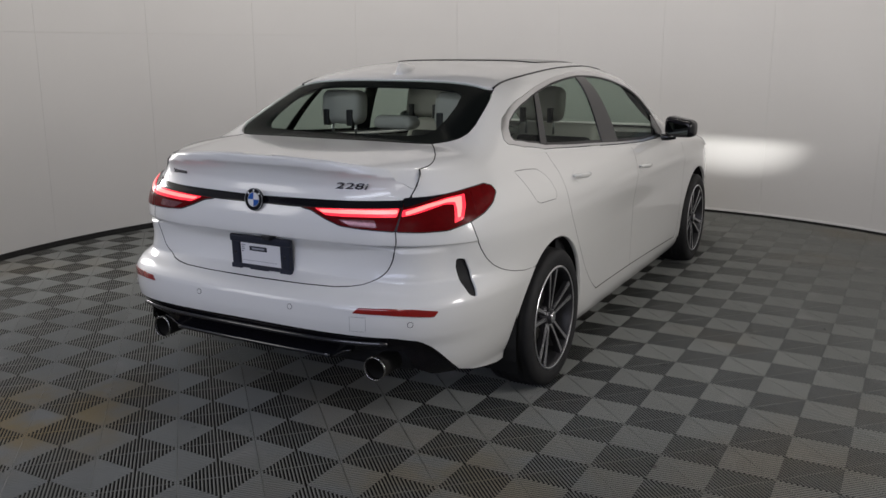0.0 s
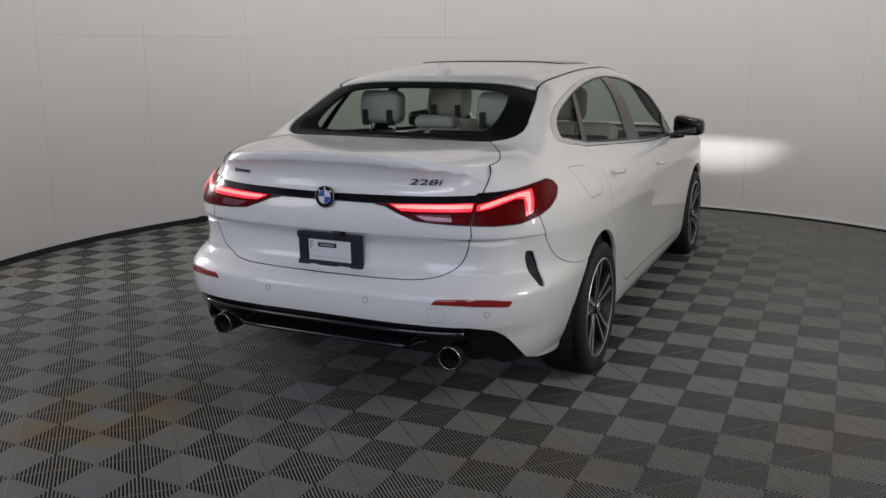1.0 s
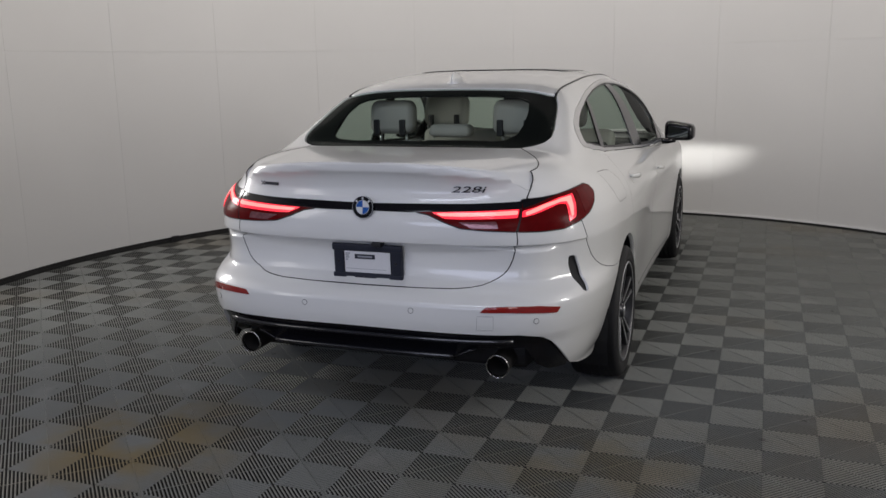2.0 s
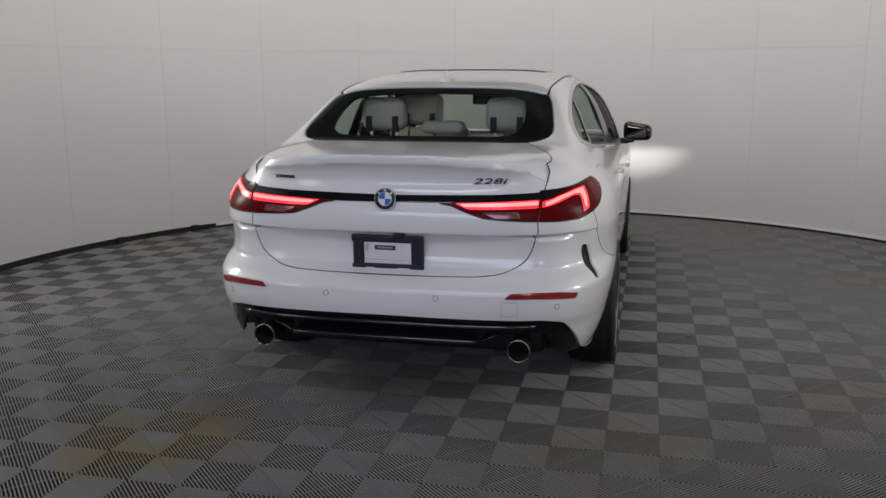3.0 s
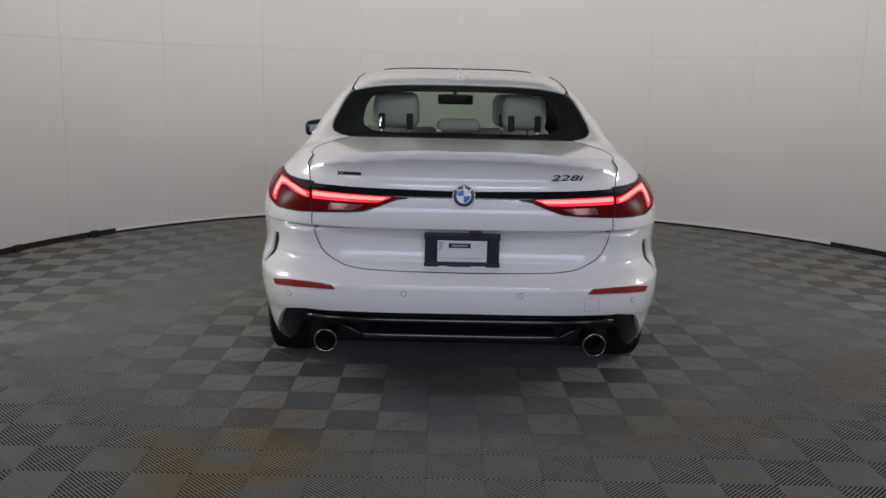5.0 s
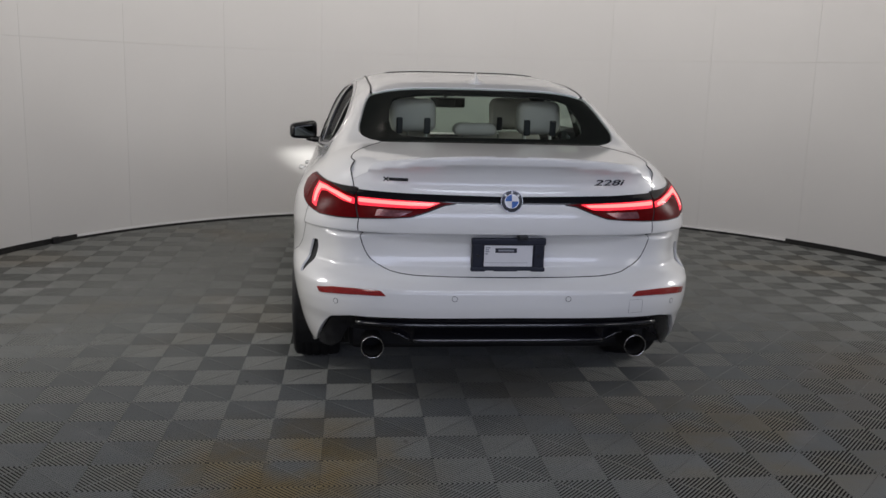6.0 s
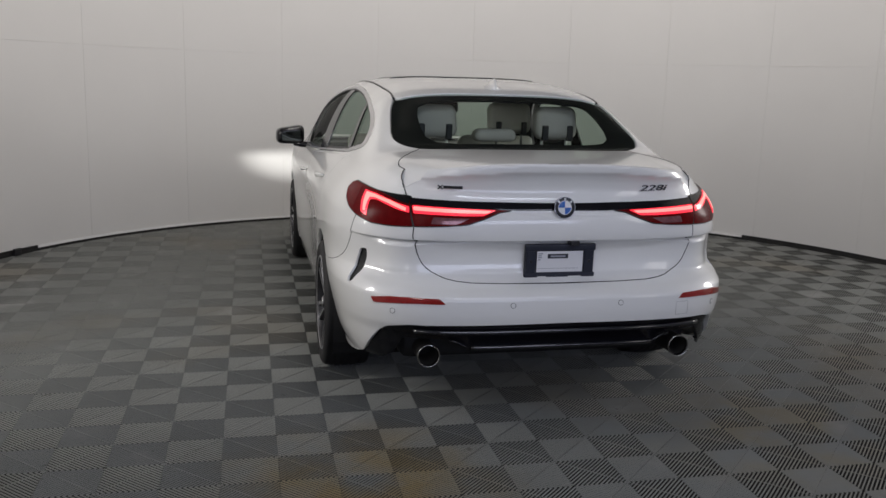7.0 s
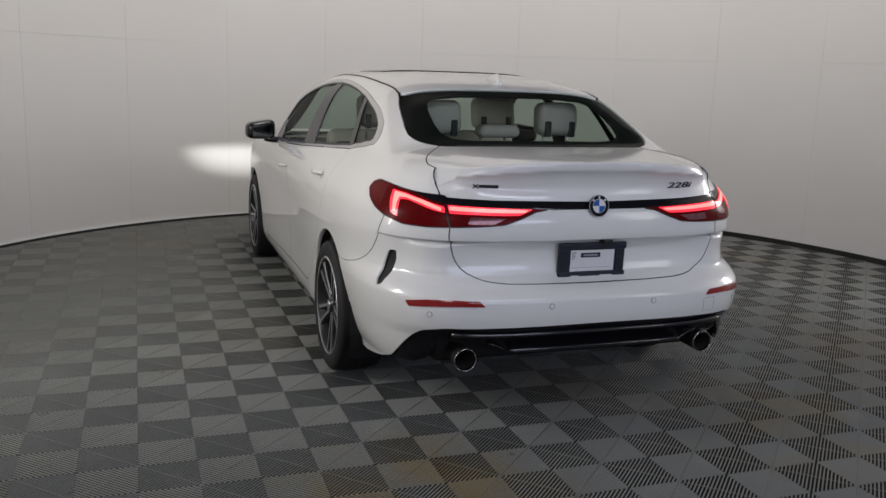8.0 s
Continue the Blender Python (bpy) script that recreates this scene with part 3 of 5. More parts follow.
# tail bumper
arch_back = [p for p in arch(0, 194, 128, 14)]
VENT = [(47.8, 71.4), (49.7, 71.0), (50.9, 66), (51.5, 60), (51.4, 57.2), (49.8, 58.2), (48.4, 63), (47.7, 68)]
half = WHITE_EDGE + [(53, 24.8), (58, 23.2), (63, 22.0)] + arch_back + SEAM[::-1][1:] + LAMP_LOW[::-1][1:] + LID_EDGE[2:]
outline = half[:-1] + [(0, 60.7)] + [(-a, b) for a, b in reversed(half[1:-1])]
bumper = sheet("bumper", patch(low_s, outline, 1.6, gap=0.15, flange=0.02, rows=CREASES, holes=[VENT, [(-a, b) for a, b in VENT]], hole_flange=0.010), PAINT, car, "white painted rear bumper")
for sd in (1, -1):
    sheet("vent", patch(low_s, VENT, 1.2, off=-0.012, gap=-0.5, flange=0.0, sides=(sd,)), DARK, bumper, "black vertical air slot")

# black lower apron with its bright-edged ledges
half = [(0, 34.6), (22, 34.9), (25.5, 38.6), (36, 38.2), (38.5, 31), (42, 27.5), (48.2, 26.4), (48.2, 27.6), (45.8, 31.6), (43, 37.0), (41.0, 40.3), (38.6, 43.1), (34, 44.8), (24, 45.3), (0, 45.5)]
outline = half + [(-a, b) for a, b in reversed(half[1:-1])]


def apron_shape(p):
    q, z = np.abs(p[:, 0]), p[:, 1]
    inner = 1 - step_up(q, 20, 27)
    ledge = 0.014 * np.exp(-((z - 42.6) / 0.6) ** 2) + 0.020 * np.exp(-((z - 36.0) / 0.7) ** 2)
    return (ledge - 0.030 * np.exp(-((z - 39.3) / 1.7) ** 2)) * inner - 0.012 * step_up(q, 24, 30) * np.exp(-((z - 38) / 4) ** 2)


apron = sheet("apron", patch(low_s, outline, 1.2, off=-0.006, shape=apron_shape, rows=(35.3, 35.7, 36.0, 36.3, 36.7, 37.2, 41.9, 42.3, 42.6, 42.9, 43.3, 43.8)), GLOSS_BLACK, car, "black lower apron of the bumper")
for sd in (1, -1):
    pts = [lower(np.array([sd * s]), np.array([z]))[0] + np.array([0, -0.001, 0]) for s, z in ((21.5, .352), (23, .366), (24.6, .382), (26, .389))]
    part("fin", tube(pts, 0.006, 8), GLOSS_BLACK, apron, smooth=True)

# rounded ledges across the apron, which catch the light
for z, reach, out in ((0.428, 33.0, 0.004), (0.362, 21.5, 0.012)):
    s = np.linspace(-reach, reach, 41)
    p = np.stack([s, np.full(41, 100 * z)], -1)
    pos = low_s(p) + normals_of(low_s, p) * out
    part("ledge", tube(pos.tolist(), 0.009, 12), LEDGE, apron, "glossy black ledge", smooth=True)

# underbody
part("underbody", soft_box((-0.66, -0.50, 0.19), (0.66, 3.2, 0.36), 0.05, 3), DARK, car, "black underbody")
part("silencer", soft_box((-0.64, -0.80, 0.265), (0.64, -0.42, 0.40), 0.05, 3), DARK, car, "dark exhaust silencer")

# boot lid: the tail face and the top
lid_seam = [(49.6, -39.6), (52.5, -43.5), (56.6, -50), (60.6, -57), (62.6, -62), (63.0, -66.0)]
LID_END = 41.0
face = [(0, 60.9)] + LID_EDGE[::-1][1:] + [(39.6, 97.4), (40.4, 100), (40.8, 102), (LID_END, 103.4), (LID_END, 100 * fold_height(LID_END))]
face += [(q, 100 * fold_height(q)) for q in np.arange(40.5, 35, -0.5)] + [(q, 100 * float(lip_height(q))) for q in range(34, -1, -2)]
face = face[:-1] + [(0, 100 * float(lip_height(0)))]
outline = face + [(-a, b) for a, b in reversed(face[1:-1])]
rear_edge = [lower(np.array([float(q)]), np.array([fold_height(q)]))[0] for q in np.r_[np.arange(LID_END, 35, -0.5), np.arange(35, -0.5, -1.75)]]
top_half = [(0, -42.2), (30, -41.8), (39, -41.5), (45, -40.8)] + lid_seam + [(100 * p[0], 100 * p[1] + 0.1) for p in rear_edge[:-1]] + [(0, 100 * rear_edge[-1][1] + 0.1)]
outline_top = top_pts(top_half + [(-a, b) for a, b in reversed(top_half[1:-1])])
lid = sheet("boot_lid", [patch(low_s, outline, 1.0, gap=0.0, ease=0, rows=CREASES), patch(deck_s, outline_top, 1.6, gap=-0.04, ease=0, flange=0.006)], PAINT, car, "white boot lid with a spoiler lip")

for sd in (1, -1):
    sheet("lid_channel", patch(low_s, [(36.5, 94.6), (41, 95.2), (42, 98.6), (41, 100), (39, 100), (37, 97)], 1.0, off=-0.009, gap=0.0, flange=0.0, sides=(sd,)), DARK, car, "dark channel beside the lid")
    sheet("lid_channel", patch(deck_s, top_pts([(50, -43), (58, -50), (64.5, -60), (66.5, -64.5), (64.5, -67), (61.5, -65), (59, -60), (54, -50)]), 1.2, off=-0.009, gap=0.0, flange=0.0, sides=(sd,)), DARK, car, "dark channel beside the lid")
edge = [(a, b) for a, b in LID_EDGE]
edge = densify(edge + [(-a, b) for a, b in reversed(edge[:-1])], 0.8, False)
pos = low_s(edge) - normals_of(low_s, edge) * 0.0015
part("lid_seal", tube(pos.tolist(), 0.0026, 6), DARK, lid, "dark joint round the lid", smooth=True)
# gloss black bar, lamps
BAR = [(0, 92.3), (14, 92.7), (26, 93.0), (37.4, 93.6), (36.9, 91.2), (28, 90.5), (17.5, 90.2), (12, 89.7), (0, 89.7)]
outline = BAR[:-1] + [(0, 89.7)] + [(-a, b) for a, b in reversed(BAR[1:-1])]
sheet("trim_bar", patch(low_s, outline, 1.2, off=0.004, gap=0.0), GLOSS_BLACK, lid, "gloss black bar joining the tail lamps")
INNER = [(13.5, 89.75), (17.5, 90.2), (28, 90.5), (36.6, 91.15), (34.9, 83.0), (28, 83.6), (23.5, 84.3), (20, 86.4), (16.4, 89.0)]
OUTER = [(37.15, 94.1), (42, 94.4), (46.5, 95.0), (52.5, 96.2), (57.5, 96.9), (59.8, 95.8), (60.3, 93.8), (58, 90.5), (54.5, 87.4), (50.8, 85.1), (45.5, 82.9), (40, 82.7), (35.15, 83.0)]
for sd in (1, -1):
    sheet("lamp_frame", patch(low_s, INNER, 1.0, off=0.003, gap=-0.28, flange=0.004, sides=(sd,)), TRIM_BLACK, lid, "black edge round the inner lamp")
    sheet("lamp_frame", patch(low_s, OUTER, 1.0, off=0.003, gap=-0.28, flange=0.004, sides=(sd,)), TRIM_BLACK, car, "black edge round the outer lamp")
    lamp = sheet("tail_lamp_inner", patch(low_s, INNER, 1.0, off=0.005, gap=0.12, sides=(sd,)), RED_LENS, lid, "red inner tail lamp, lit")
    sheet("light_bar", patch(low_s, [(17.2, 89.8), (24, 90.2), (36.1, 90.8), (35.4, 87.9), (24, 87.5), (20.2, 87.6)], 0.8, off=0.0075, gap=0.05, flange=0.004, sides=(sd,)), RED_LIGHT, lamp, "glowing red light bar")
    sheet("light_core", patch(low_s, [(18.4, 89.4), (24, 89.7), (35.7, 90.3), (35.5, 89.0), (24, 88.5), (19.4, 88.5)], 0.8, off=0.0095, gap=0.0, flange=0.002, sides=(sd,)), CORE_LIGHT, lamp, "bright core of the light bar")
    sheet("reversing_lens", patch(low_s, [(23, 86.6), (31, 86.9), (31.4, 84.2), (26, 84.2)], 0.8, off=0.0065, gap=0.05, flange=0.003, sides=(sd,)), CLEAR_LENS, lamp, "clear ribbed reversing lens")
    lamp = sheet("tail_lamp_outer", patch(low_s, OUTER, 1.0, off=0.005, gap=0.12, sides=(sd,)), RED_LENS, car, "red outer tail lamp, lit")
    sheet("light_bar", patch(low_s, [(36.6, 90.2), (39, 90.9), (43, 92.6), (46, 93.7), (50.6, 94.5), (50.2, 91), (49, 86.4), (46.9, 85.2), (47.2, 88.5), (47.4, 91.4), (45.4, 91.6), (42, 90.2), (39, 88.8), (36.3, 88.0)], 0.7, off=0.0075, gap=0.05, flange=0.004, sides=(sd,)), RED_LIGHT, lamp, "glowing red hooked light bar")
    sheet("light_core", patch(low_s, [(37.2, 89.7), (42, 91.9), (46.4, 93.3), (49.6, 93.8), (49.2, 91), (48.3, 87), (47.7, 87), (47.9, 90), (47.8, 92.1), (46, 92.2), (42, 90.8), (37.2, 88.5)], 0.7, off=0.0095, gap=0.0, flange=0.002, sides=(sd,)), CORE_LIGHT, lamp, "bright core of the light bar")
    sheet("lamp_cap", patch(low_s, [(37.1, 94.0), (42, 94.3), (46, 94.8), (43, 93.7), (39.5, 91.9), (36.9, 90.9)], 0.8, off=0.0068, gap=0.02, flange=0.003, sides=(sd,)), GLOSS_BLACK, lamp, "gloss black end of the bar")
    sheet("side_lens", patch(low_s, [(52.4, 95.4), (57.2, 96.0), (59, 94.9), (59.2, 93.6), (57.4, 91), (54.4, 88.4), (52.2, 87.2)], 0.9, off=0.0066, gap=0.1, flange=0.002, sides=(sd,)), DEEP_LENS, lamp, "dark red side lens")

# side panels
for sd in (1, -1):
    word = "right" if sd > 0 else "left"
    FUEL = [(73.6, 98.6), (81, 98.2), (88, 97.4), (91.6, 93), (93.0, 87.5), (91.5, 84.4), (79.5, 85.0), (77.4, 86.5), (75.4, 92)]
    quarter = [(39.8, 97.7), (38.3, 94.3)] + OUTER[1:10] + SEAM + arch(0, 127, 0, 24) + [(126.3, 25), (126.5, 21), (150, 20.4), (152, 29.2)] + DOOR_REAR[::-1][1:] + belt_line(0.185, -0.745)
    holes = [FUEL] if sd > 0 else []
    sheet("rear_wing", patch(low_s, quarter, 2.6, holes=holes, sides=(sd,), gap=0.12, flange=0.02), PAINT, car, "white rear wing")
    if holes:
        sheet("fuel_flap", patch(low_s, FUEL, 2.0, sides=(sd,), gap=0.12), PAINT, car, "white fuel filler flap")
    door = sheet("rear_door", patch(low_s, DOOR_REAR + [(213, 28.2), (214, 45), (214.5, 70), (215.5, 85), (216, 97)] + belt_line(1.25, 0.21), 3.2, sides=(sd,)), PAINT, car, "white rear door")
    fdoor = sheet("front_door", patch(low_s, [(216, 97), (215.5, 85), (214.5, 70), (214, 45), (213, 28.2), (308, 26.5), (313, 35), (316, 55), (318, 75), (316, 90)] + belt_line(2.2, 1.27), 3.2, sides=(sd,)), PAINT, car, "white front door")
    sheet("front_wing", patch(low_s, [(318, 75), (316, 55), (313, 35), (311, 24), (320.3, 24)] + arch(BASE, 180, 0, 24) + [(385, 31), (393, 42), (398, 52), (392, 66), (385, 72)] + belt_line(3.05, 2.22), 3.2, sides=(sd,)), PAINT, car, "white front wing")
    sheet("sill", patch(low_s, [(126.4, 20.8), (126.6, 17.4), (135, 15.8), (310, 15.8), (320, 18), (320.2, 23.6), (311, 23.8), (308, 26), (213, 27.8), (153, 29)], 3.0, sides=(sd,), off=-0.004), PAINT, car, "white sill panel")
    sheet("sill_skirt", patch(low_s, [(128, 17.0), (135, 15.4), (310, 15.4), (319, 17.6), (312, 12), (135, 12)], 3.0, sides=(sd,), off=-0.010), TRIM_BLACK, car, "black plastic skirt under the sill")
    # linings: wheel housings and door cards
    for y0 in (0.0, BASE):
        bm = bmesh.new()
        rows = []
        for k in range(25):
            a = radians(-25 + 230 * k / 24)
            rows.append([bm.verts.new((sd * x, y0 + (ARCH + 0.008) * math.cos(a), HUB + (ARCH + 0.008) * math.sin(a))) for x in (0.868, 0.55)])
        for p, q in zip(rows, rows[1:]):
            bm.faces.new((p[0], p[1], q[1], q[0]))
        bm.faces.new([r[1] for r in rows])
        part("wheel_housing", bm, DARK, car, "black wheel housing")
    sheet("door_card", patch(low_s, [(104, 40), (300, 40), (300, 92), (216, 96), (104, 100)], 6.0, sides=(sd,), off=-0.06, flange=0.0), CABIN, car, "black door lining")
    # handles
    for at, s0, z0 in ((door, 126, 90.4), (fdoor, 227.5, 83.2)):
        bm = bmesh.new()
        rings = []
        for k in range(13):
            u = k / 12
            s = s0 - 10 + 20 * u
            z = z0 + 1.2 * (0.5 - u)
            p = lower(np.array([s]), np.array([z / 100]))[0]
            lift = 0.030 * math.sin(math.pi * min(max(u, 0.04), 0.96)) ** 0.45 + 0.002
            thick = 0.0125 * (0.55 + 0.45 * math.sin(math.pi * u))
            rings.append([bm.verts.new((sd * (p[0] + lift + 0.009 * math.cos(2 * math.pi * j / 10)), p[1], p[2] + thick * math.sin(2 * math.pi * j / 10))) for j in range(10)])
        for p, q in zip(rings, rings[1:]):
            for j in range(10):
                bm.faces.new((p[j], p[(j + 1) % 10], q[(j + 1) % 10], q[j]))
        bm.faces.new(rings[0]), bm.faces.new(rings[-1][::-1])
        bmesh.ops.recalc_face_normals(bm, faces=bm.faces)
        part("handle", bm, PAINT, at, "white door handle", smooth=True)
        cup = [(s0 - 6 + 6.0 * math.cos(a) + 4, z0 - 0.6 + 3.0 * math.sin(a)) for a in np.linspace(0, 2 * math.pi, 20, endpoint=False)]
        sheet("handle_cup", patch(low_s, cup, 1.2, off=0.0015, gap=0, flange=0.001, sides=(sd,), shape=lambda p, s0=s0, z0=z0: -0.004 * np.exp(-((p[:, 0] - s0 + 2) / 3.5) ** 2 - ((p[:, 1] - z0 + .6) / 1.6) ** 2)), PAINT, at)

# roof rails and pillars, with the side windows cut out
DLO = [(-13.5, 110.4), (-10.5, 114.4), (-5.5, 118.2), (4, 121.8), (22, 126.2), (41.5, 130.2), (62.5, 133.2), (83, 135.0), (101, 135.7), (120, 134.9), (138, 132.2), (154, 128.2), (170, 121.0), (181, 112.4), (189.5, 103.0), (195, 96.2), (183.5, 94.6), (150.5, 95.3), (113.5, 97.2), (75, 99.8), (41.5, 102.0), (20, 103.3), (0, 106.0), (-12.0, 108.2)]
PANE = [(-7.0, 110.8), (-5.0, 114.4), (-1.0, 117.2), (7, 120.3), (22, 124.2), (39, 128.0), (59, 131.2), (78, 133.1), (96, 134.0), (114, 133.2), (134, 130.3), (152, 125.8), (168, 118.8), (179, 110.5), (186, 102.5), (191, 97.0), (184, 96.0), (151, 96.6), (114.5, 98.5), (76, 101.1), (42.5, 103.3), (22.5, 104.9), (7, 107.3), (-5.5, 109.2)]
GLASS_EDGE = [(49.5, -38.9), (54.2, -35.4), (57.8, -31.0), (59.6, -26), (59.5, -20), (57.9, -9), (55.9, 2.5), (54.4, 6.8)]
DITCH = [(53.4, 12), (53.8, 40), (54, 80), (54, 120), (55, 150), (58.5, 161)]
PILLAR = [(61, 175), (65.5, 205), (70, 226)]
dlo, pane_line = side_pts(DLO), side_pts(PANE)
SEAM_DOWN = [(100 * p[0], 100 * p[1]) for p in lower(np.array([41.2, 41.1, 40.7, 40.2, 39.9]), np.array([1.042, 1.03, 1.012, .994, .981]))]
shell = np.concatenate([side_pts([(y, 100 * float(belt(np.array([y / 100]))[0]) + 0.03) for y in (-74.5, -70, -60, -45, -30, -15, 0, 20, 50, 90, 130, 170, 210, 226)]),
                        top_pts(PILLAR[::-1] + DITCH[::-1] + GLASS_EDGE[::-1] + lid_seam + [(61.6, -70.3)] + SEAM_DOWN)])
for sd in (1, -1):
    rail = sheet("body_side", patch(deck_s, shell, 2.2, holes=[dlo], sides=(sd,), gap=0.22, ease=1, flange=0.02), PAINT, car, "white roof rail, rear pillar and shoulder")
    sheet("pillar_lining", patch(up_s, shell, 4.0, holes=[dlo], sides=(sd,), off=-0.022, flange=0.0, gap=0.6), CABIN, car, "black pillar lining")
    # satin chrome surround and black frames
    sheet("window_trim", patch(up_s, dlo, 1.6, holes=[pane_line], off=0.001, gap=0.15, flange=0.006, sides=(sd,), ease=1), CHROME, rail, "satin chrome window surround")
    sheet("window_seal", patch(up_s, shrink(rounded(pane_line, 1.6, 1), -0.2), 1.6, holes=[shrink(rounded(pane_line, 1.6, 1), 1.1)], off=-0.004, gap=0.0, flange=0.004, sides=(sd,), ease=0), TRIM_BLACK, rail, "black window seal")
    for name, quad in (("pillar_trim", [(91.0, 133.2), (101.0, 133.3), (110.0, 98.8), (88.0, 100.2)]), ("pillar_trim", [(34.5, 126.6), (39.5, 127.8), (25.0, 104.9), (18.5, 105.4)]), ("mirror_corner", [(169.5, 97.0), (180.0, 110.1), (183.0, 111.0), (191.5, 98.2), (189.0, 96.3)])):
        sheet(name, patch(up_s, side_pts(quad), 1.6, off=-0.001, gap=0.0, flange=0.008, sides=(sd,)), GLOSS_BLACK, rail, "gloss black pillar cover")
    clear = shrink(rounded(pane_line, 1.6, 1), 0.5)
    pane = sheet("side_glass", patch(up_s, clear, 3.0, off=-0.010, gap=0.0, flange=0.0, sides=(sd,)), TINT, rail, "tinted side window")
    pane.visible_shadow = False

roof_half = [(0, 9.4), (30, 9.0), (50, 8.0), (53.1, 10)] + [(a - 0.4, b) for a, b in DITCH] + [(56, 161.5), (30, 165), (0, 166)]
SUN = [(0, 80), (40, 80.5), (43, 84), (43, 140), (39, 150), (0, 152)]
sun = top_pts(SUN + [(-a, b) for a, b in reversed(SUN[1:-1])])
outline = top_pts(roof_half + [(-a, b) for a, b in reversed(roof_half[1:-1])])
roof = sheet("roof", patch(up_s, outline, 3.0, holes=[sun], gap=0.35), PAINT, car, "white roof")
sheet("sunroof", patch(up_s, sun, 3.0, off=0.004, gap=0.35, flange=0.012), GLOSS_BLACK, roof, "black glass sunroof")
sheet("headliner", patch(up_s, outline, 8.0, off=-0.035, flange=0.0), CABIN, car, "black headliner")
for sd in (1, -1):
    line = top_pts([(53.2, 10)] + [(a - 0.15, b) for a, b in DITCH[:-1]])
    line = densify(line, 5, False)
    pos = up_s(line) - normals_of(up_s, line) * 0.0012
    part("roof_moulding", tube([(sd * p[0], p[1], p[2]) for p in pos], 0.0055, 8), TRIM_BLACK, roof, "black roof moulding", smooth=True)

# rear window: a black printed border round clear tinted glass
win_half = [(0, -41.6), (30, -41.2), (39, -40.9), (45, -40.2)] + [(a - 0.35, b + 0.1) for a, b in GLASS_EDGE] + [(50, 7.2), (30, 8.2), (0, 8.7)]
outline = top_pts(win_half + [(-a, b) for a, b in reversed(win_half[1:-1])])
clear_half = [(0, -33), (30, -33), (40, -31.5), (44.5, -27), (45.5, -20), (45, -10), (43, -1), (39, 1.5), (25, 3), (0, 3.4)]
clear = top_pts(clear_half + [(-a, b) for a, b in reversed(clear_half[1:-1])])
window = sheet("rear_window", patch(up_s, outline, 2.0, holes=[clear], off=-0.008, gap=0.1, flange=0.01, ease=1), FRIT, car, "rear window with a wide black border")
pane = sheet("pane", patch(up_s, outline, 2.0, off=0.0005, gap=0.4, flange=0.0), REAR_TINT, window, "tinted rear glass")
pane.visible_shadow = False

# windscreen, bonnet and nose
wind_half = [(0, 166.6), (30, 165.6), (57.6, 162), (60.6, 175), (65, 205), (69, 226), (40, 234), (0, 237)]
outline = top_pts(wind_half + [(-a, b) for a, b in reversed(wind_half[1:-1])])
pane = sheet("windscreen", patch(up_s, outline, 4.0, gap=0.1, off=-0.002, flange=0.0), TINT, car, "clear windscreen")
pane.visible_shadow = False
bonnet_half = [(0, 238), (40, 235), (69, 227.5), (72, 260), (66, 300), (56, 322), (0, 334)]
outline = top_pts(bonnet_half + [(-a, b) for a, b in reversed(bonnet_half[1:-1])])
sheet("bonnet", patch(up_s, outline, 5.0, gap=0.2), PAINT, car, "white bonnet")
for sd in (1, -1):
    wing_top = np.concatenate([side_pts([(y, 100 * float(belt(np.array([y / 100]))[0]) + 0.03) for y in (227, 245, 265, 285, 305)]), top_pts([(60, 316), (66.6, 300), (72.4, 260), (69.6, 228)])])
    sheet("wing_top", patch(up_s, wing_top, 4.0, sides=(sd,), gap=0.1), PAINT, car, "white wing top")
nose_half = [(447, 72), (420, 73), (398, 72), (392, 66), (398, 52), (393, 42), (385, 30), (400, 22), (447, 20)]
for sd in (1, -1):
    sheet("front_bumper", patch(low_s, nose_half, 4.0, sides=(sd,), gap=0.0, holes=[[(394, 70), (426, 70), (426, 55), (396, 55)]]), PAINT, car, "white front bumper")

# dark joints between the panels
def joint(surface, points, sides=(1, -1), close=False, radius=0.0024, sink=0.0022):
    line = densify(points, 1.0, close)
    pos = surface(line) - normals_of(surface, line) * sink
    for sd in sides:
        part("joint", tube([(sd * p[0], p[1], p[2]) for p in pos], radius, 6, close=close), DARK, car, "dark joint between panels", smooth=True)


joint(low_s, SEAM)
joint(low_s, DOOR_REAR)
joint(low_s, [(213, 28.2), (214, 45), (214.5, 70), (215.5, 85), (216, 96)])
joint(low_s, [(308, 26.5), (313, 35), (316, 55), (318, 75), (316, 88)])
joint(low_s, [(152, 29.2), (213, 28.0), (308, 26.2)])
joint(low_s, FUEL, sides=(1,), close=True, radius=0.0017, sink=0.0016)
joint(deck_s, top_pts(lid_seam + [(61.6, -70.3)] + SEAM_DOWN), radius=0.0028, sink=0.0012)
joint(low_s, [(38.3, 94.4), (39.6, 97.4), (40.4, 100), (40.8, 102), (LID_END, 103.4), (LID_END, 104.2)], radius=0.0024, sink=0.0008)

# headlight: bowl and upper shield that gives the beam its sharp top edge
for sd in (1, -1):
    part("headlight", soft_box((sd * 0.60 - 0.13, 3.360, 0.6557), (sd * 0.60 + 0.11, 3.366, 0.72), 0.002, 1), TRIM_BLACK, car, "shield inside the headlight")

# ---- details of the tail ----


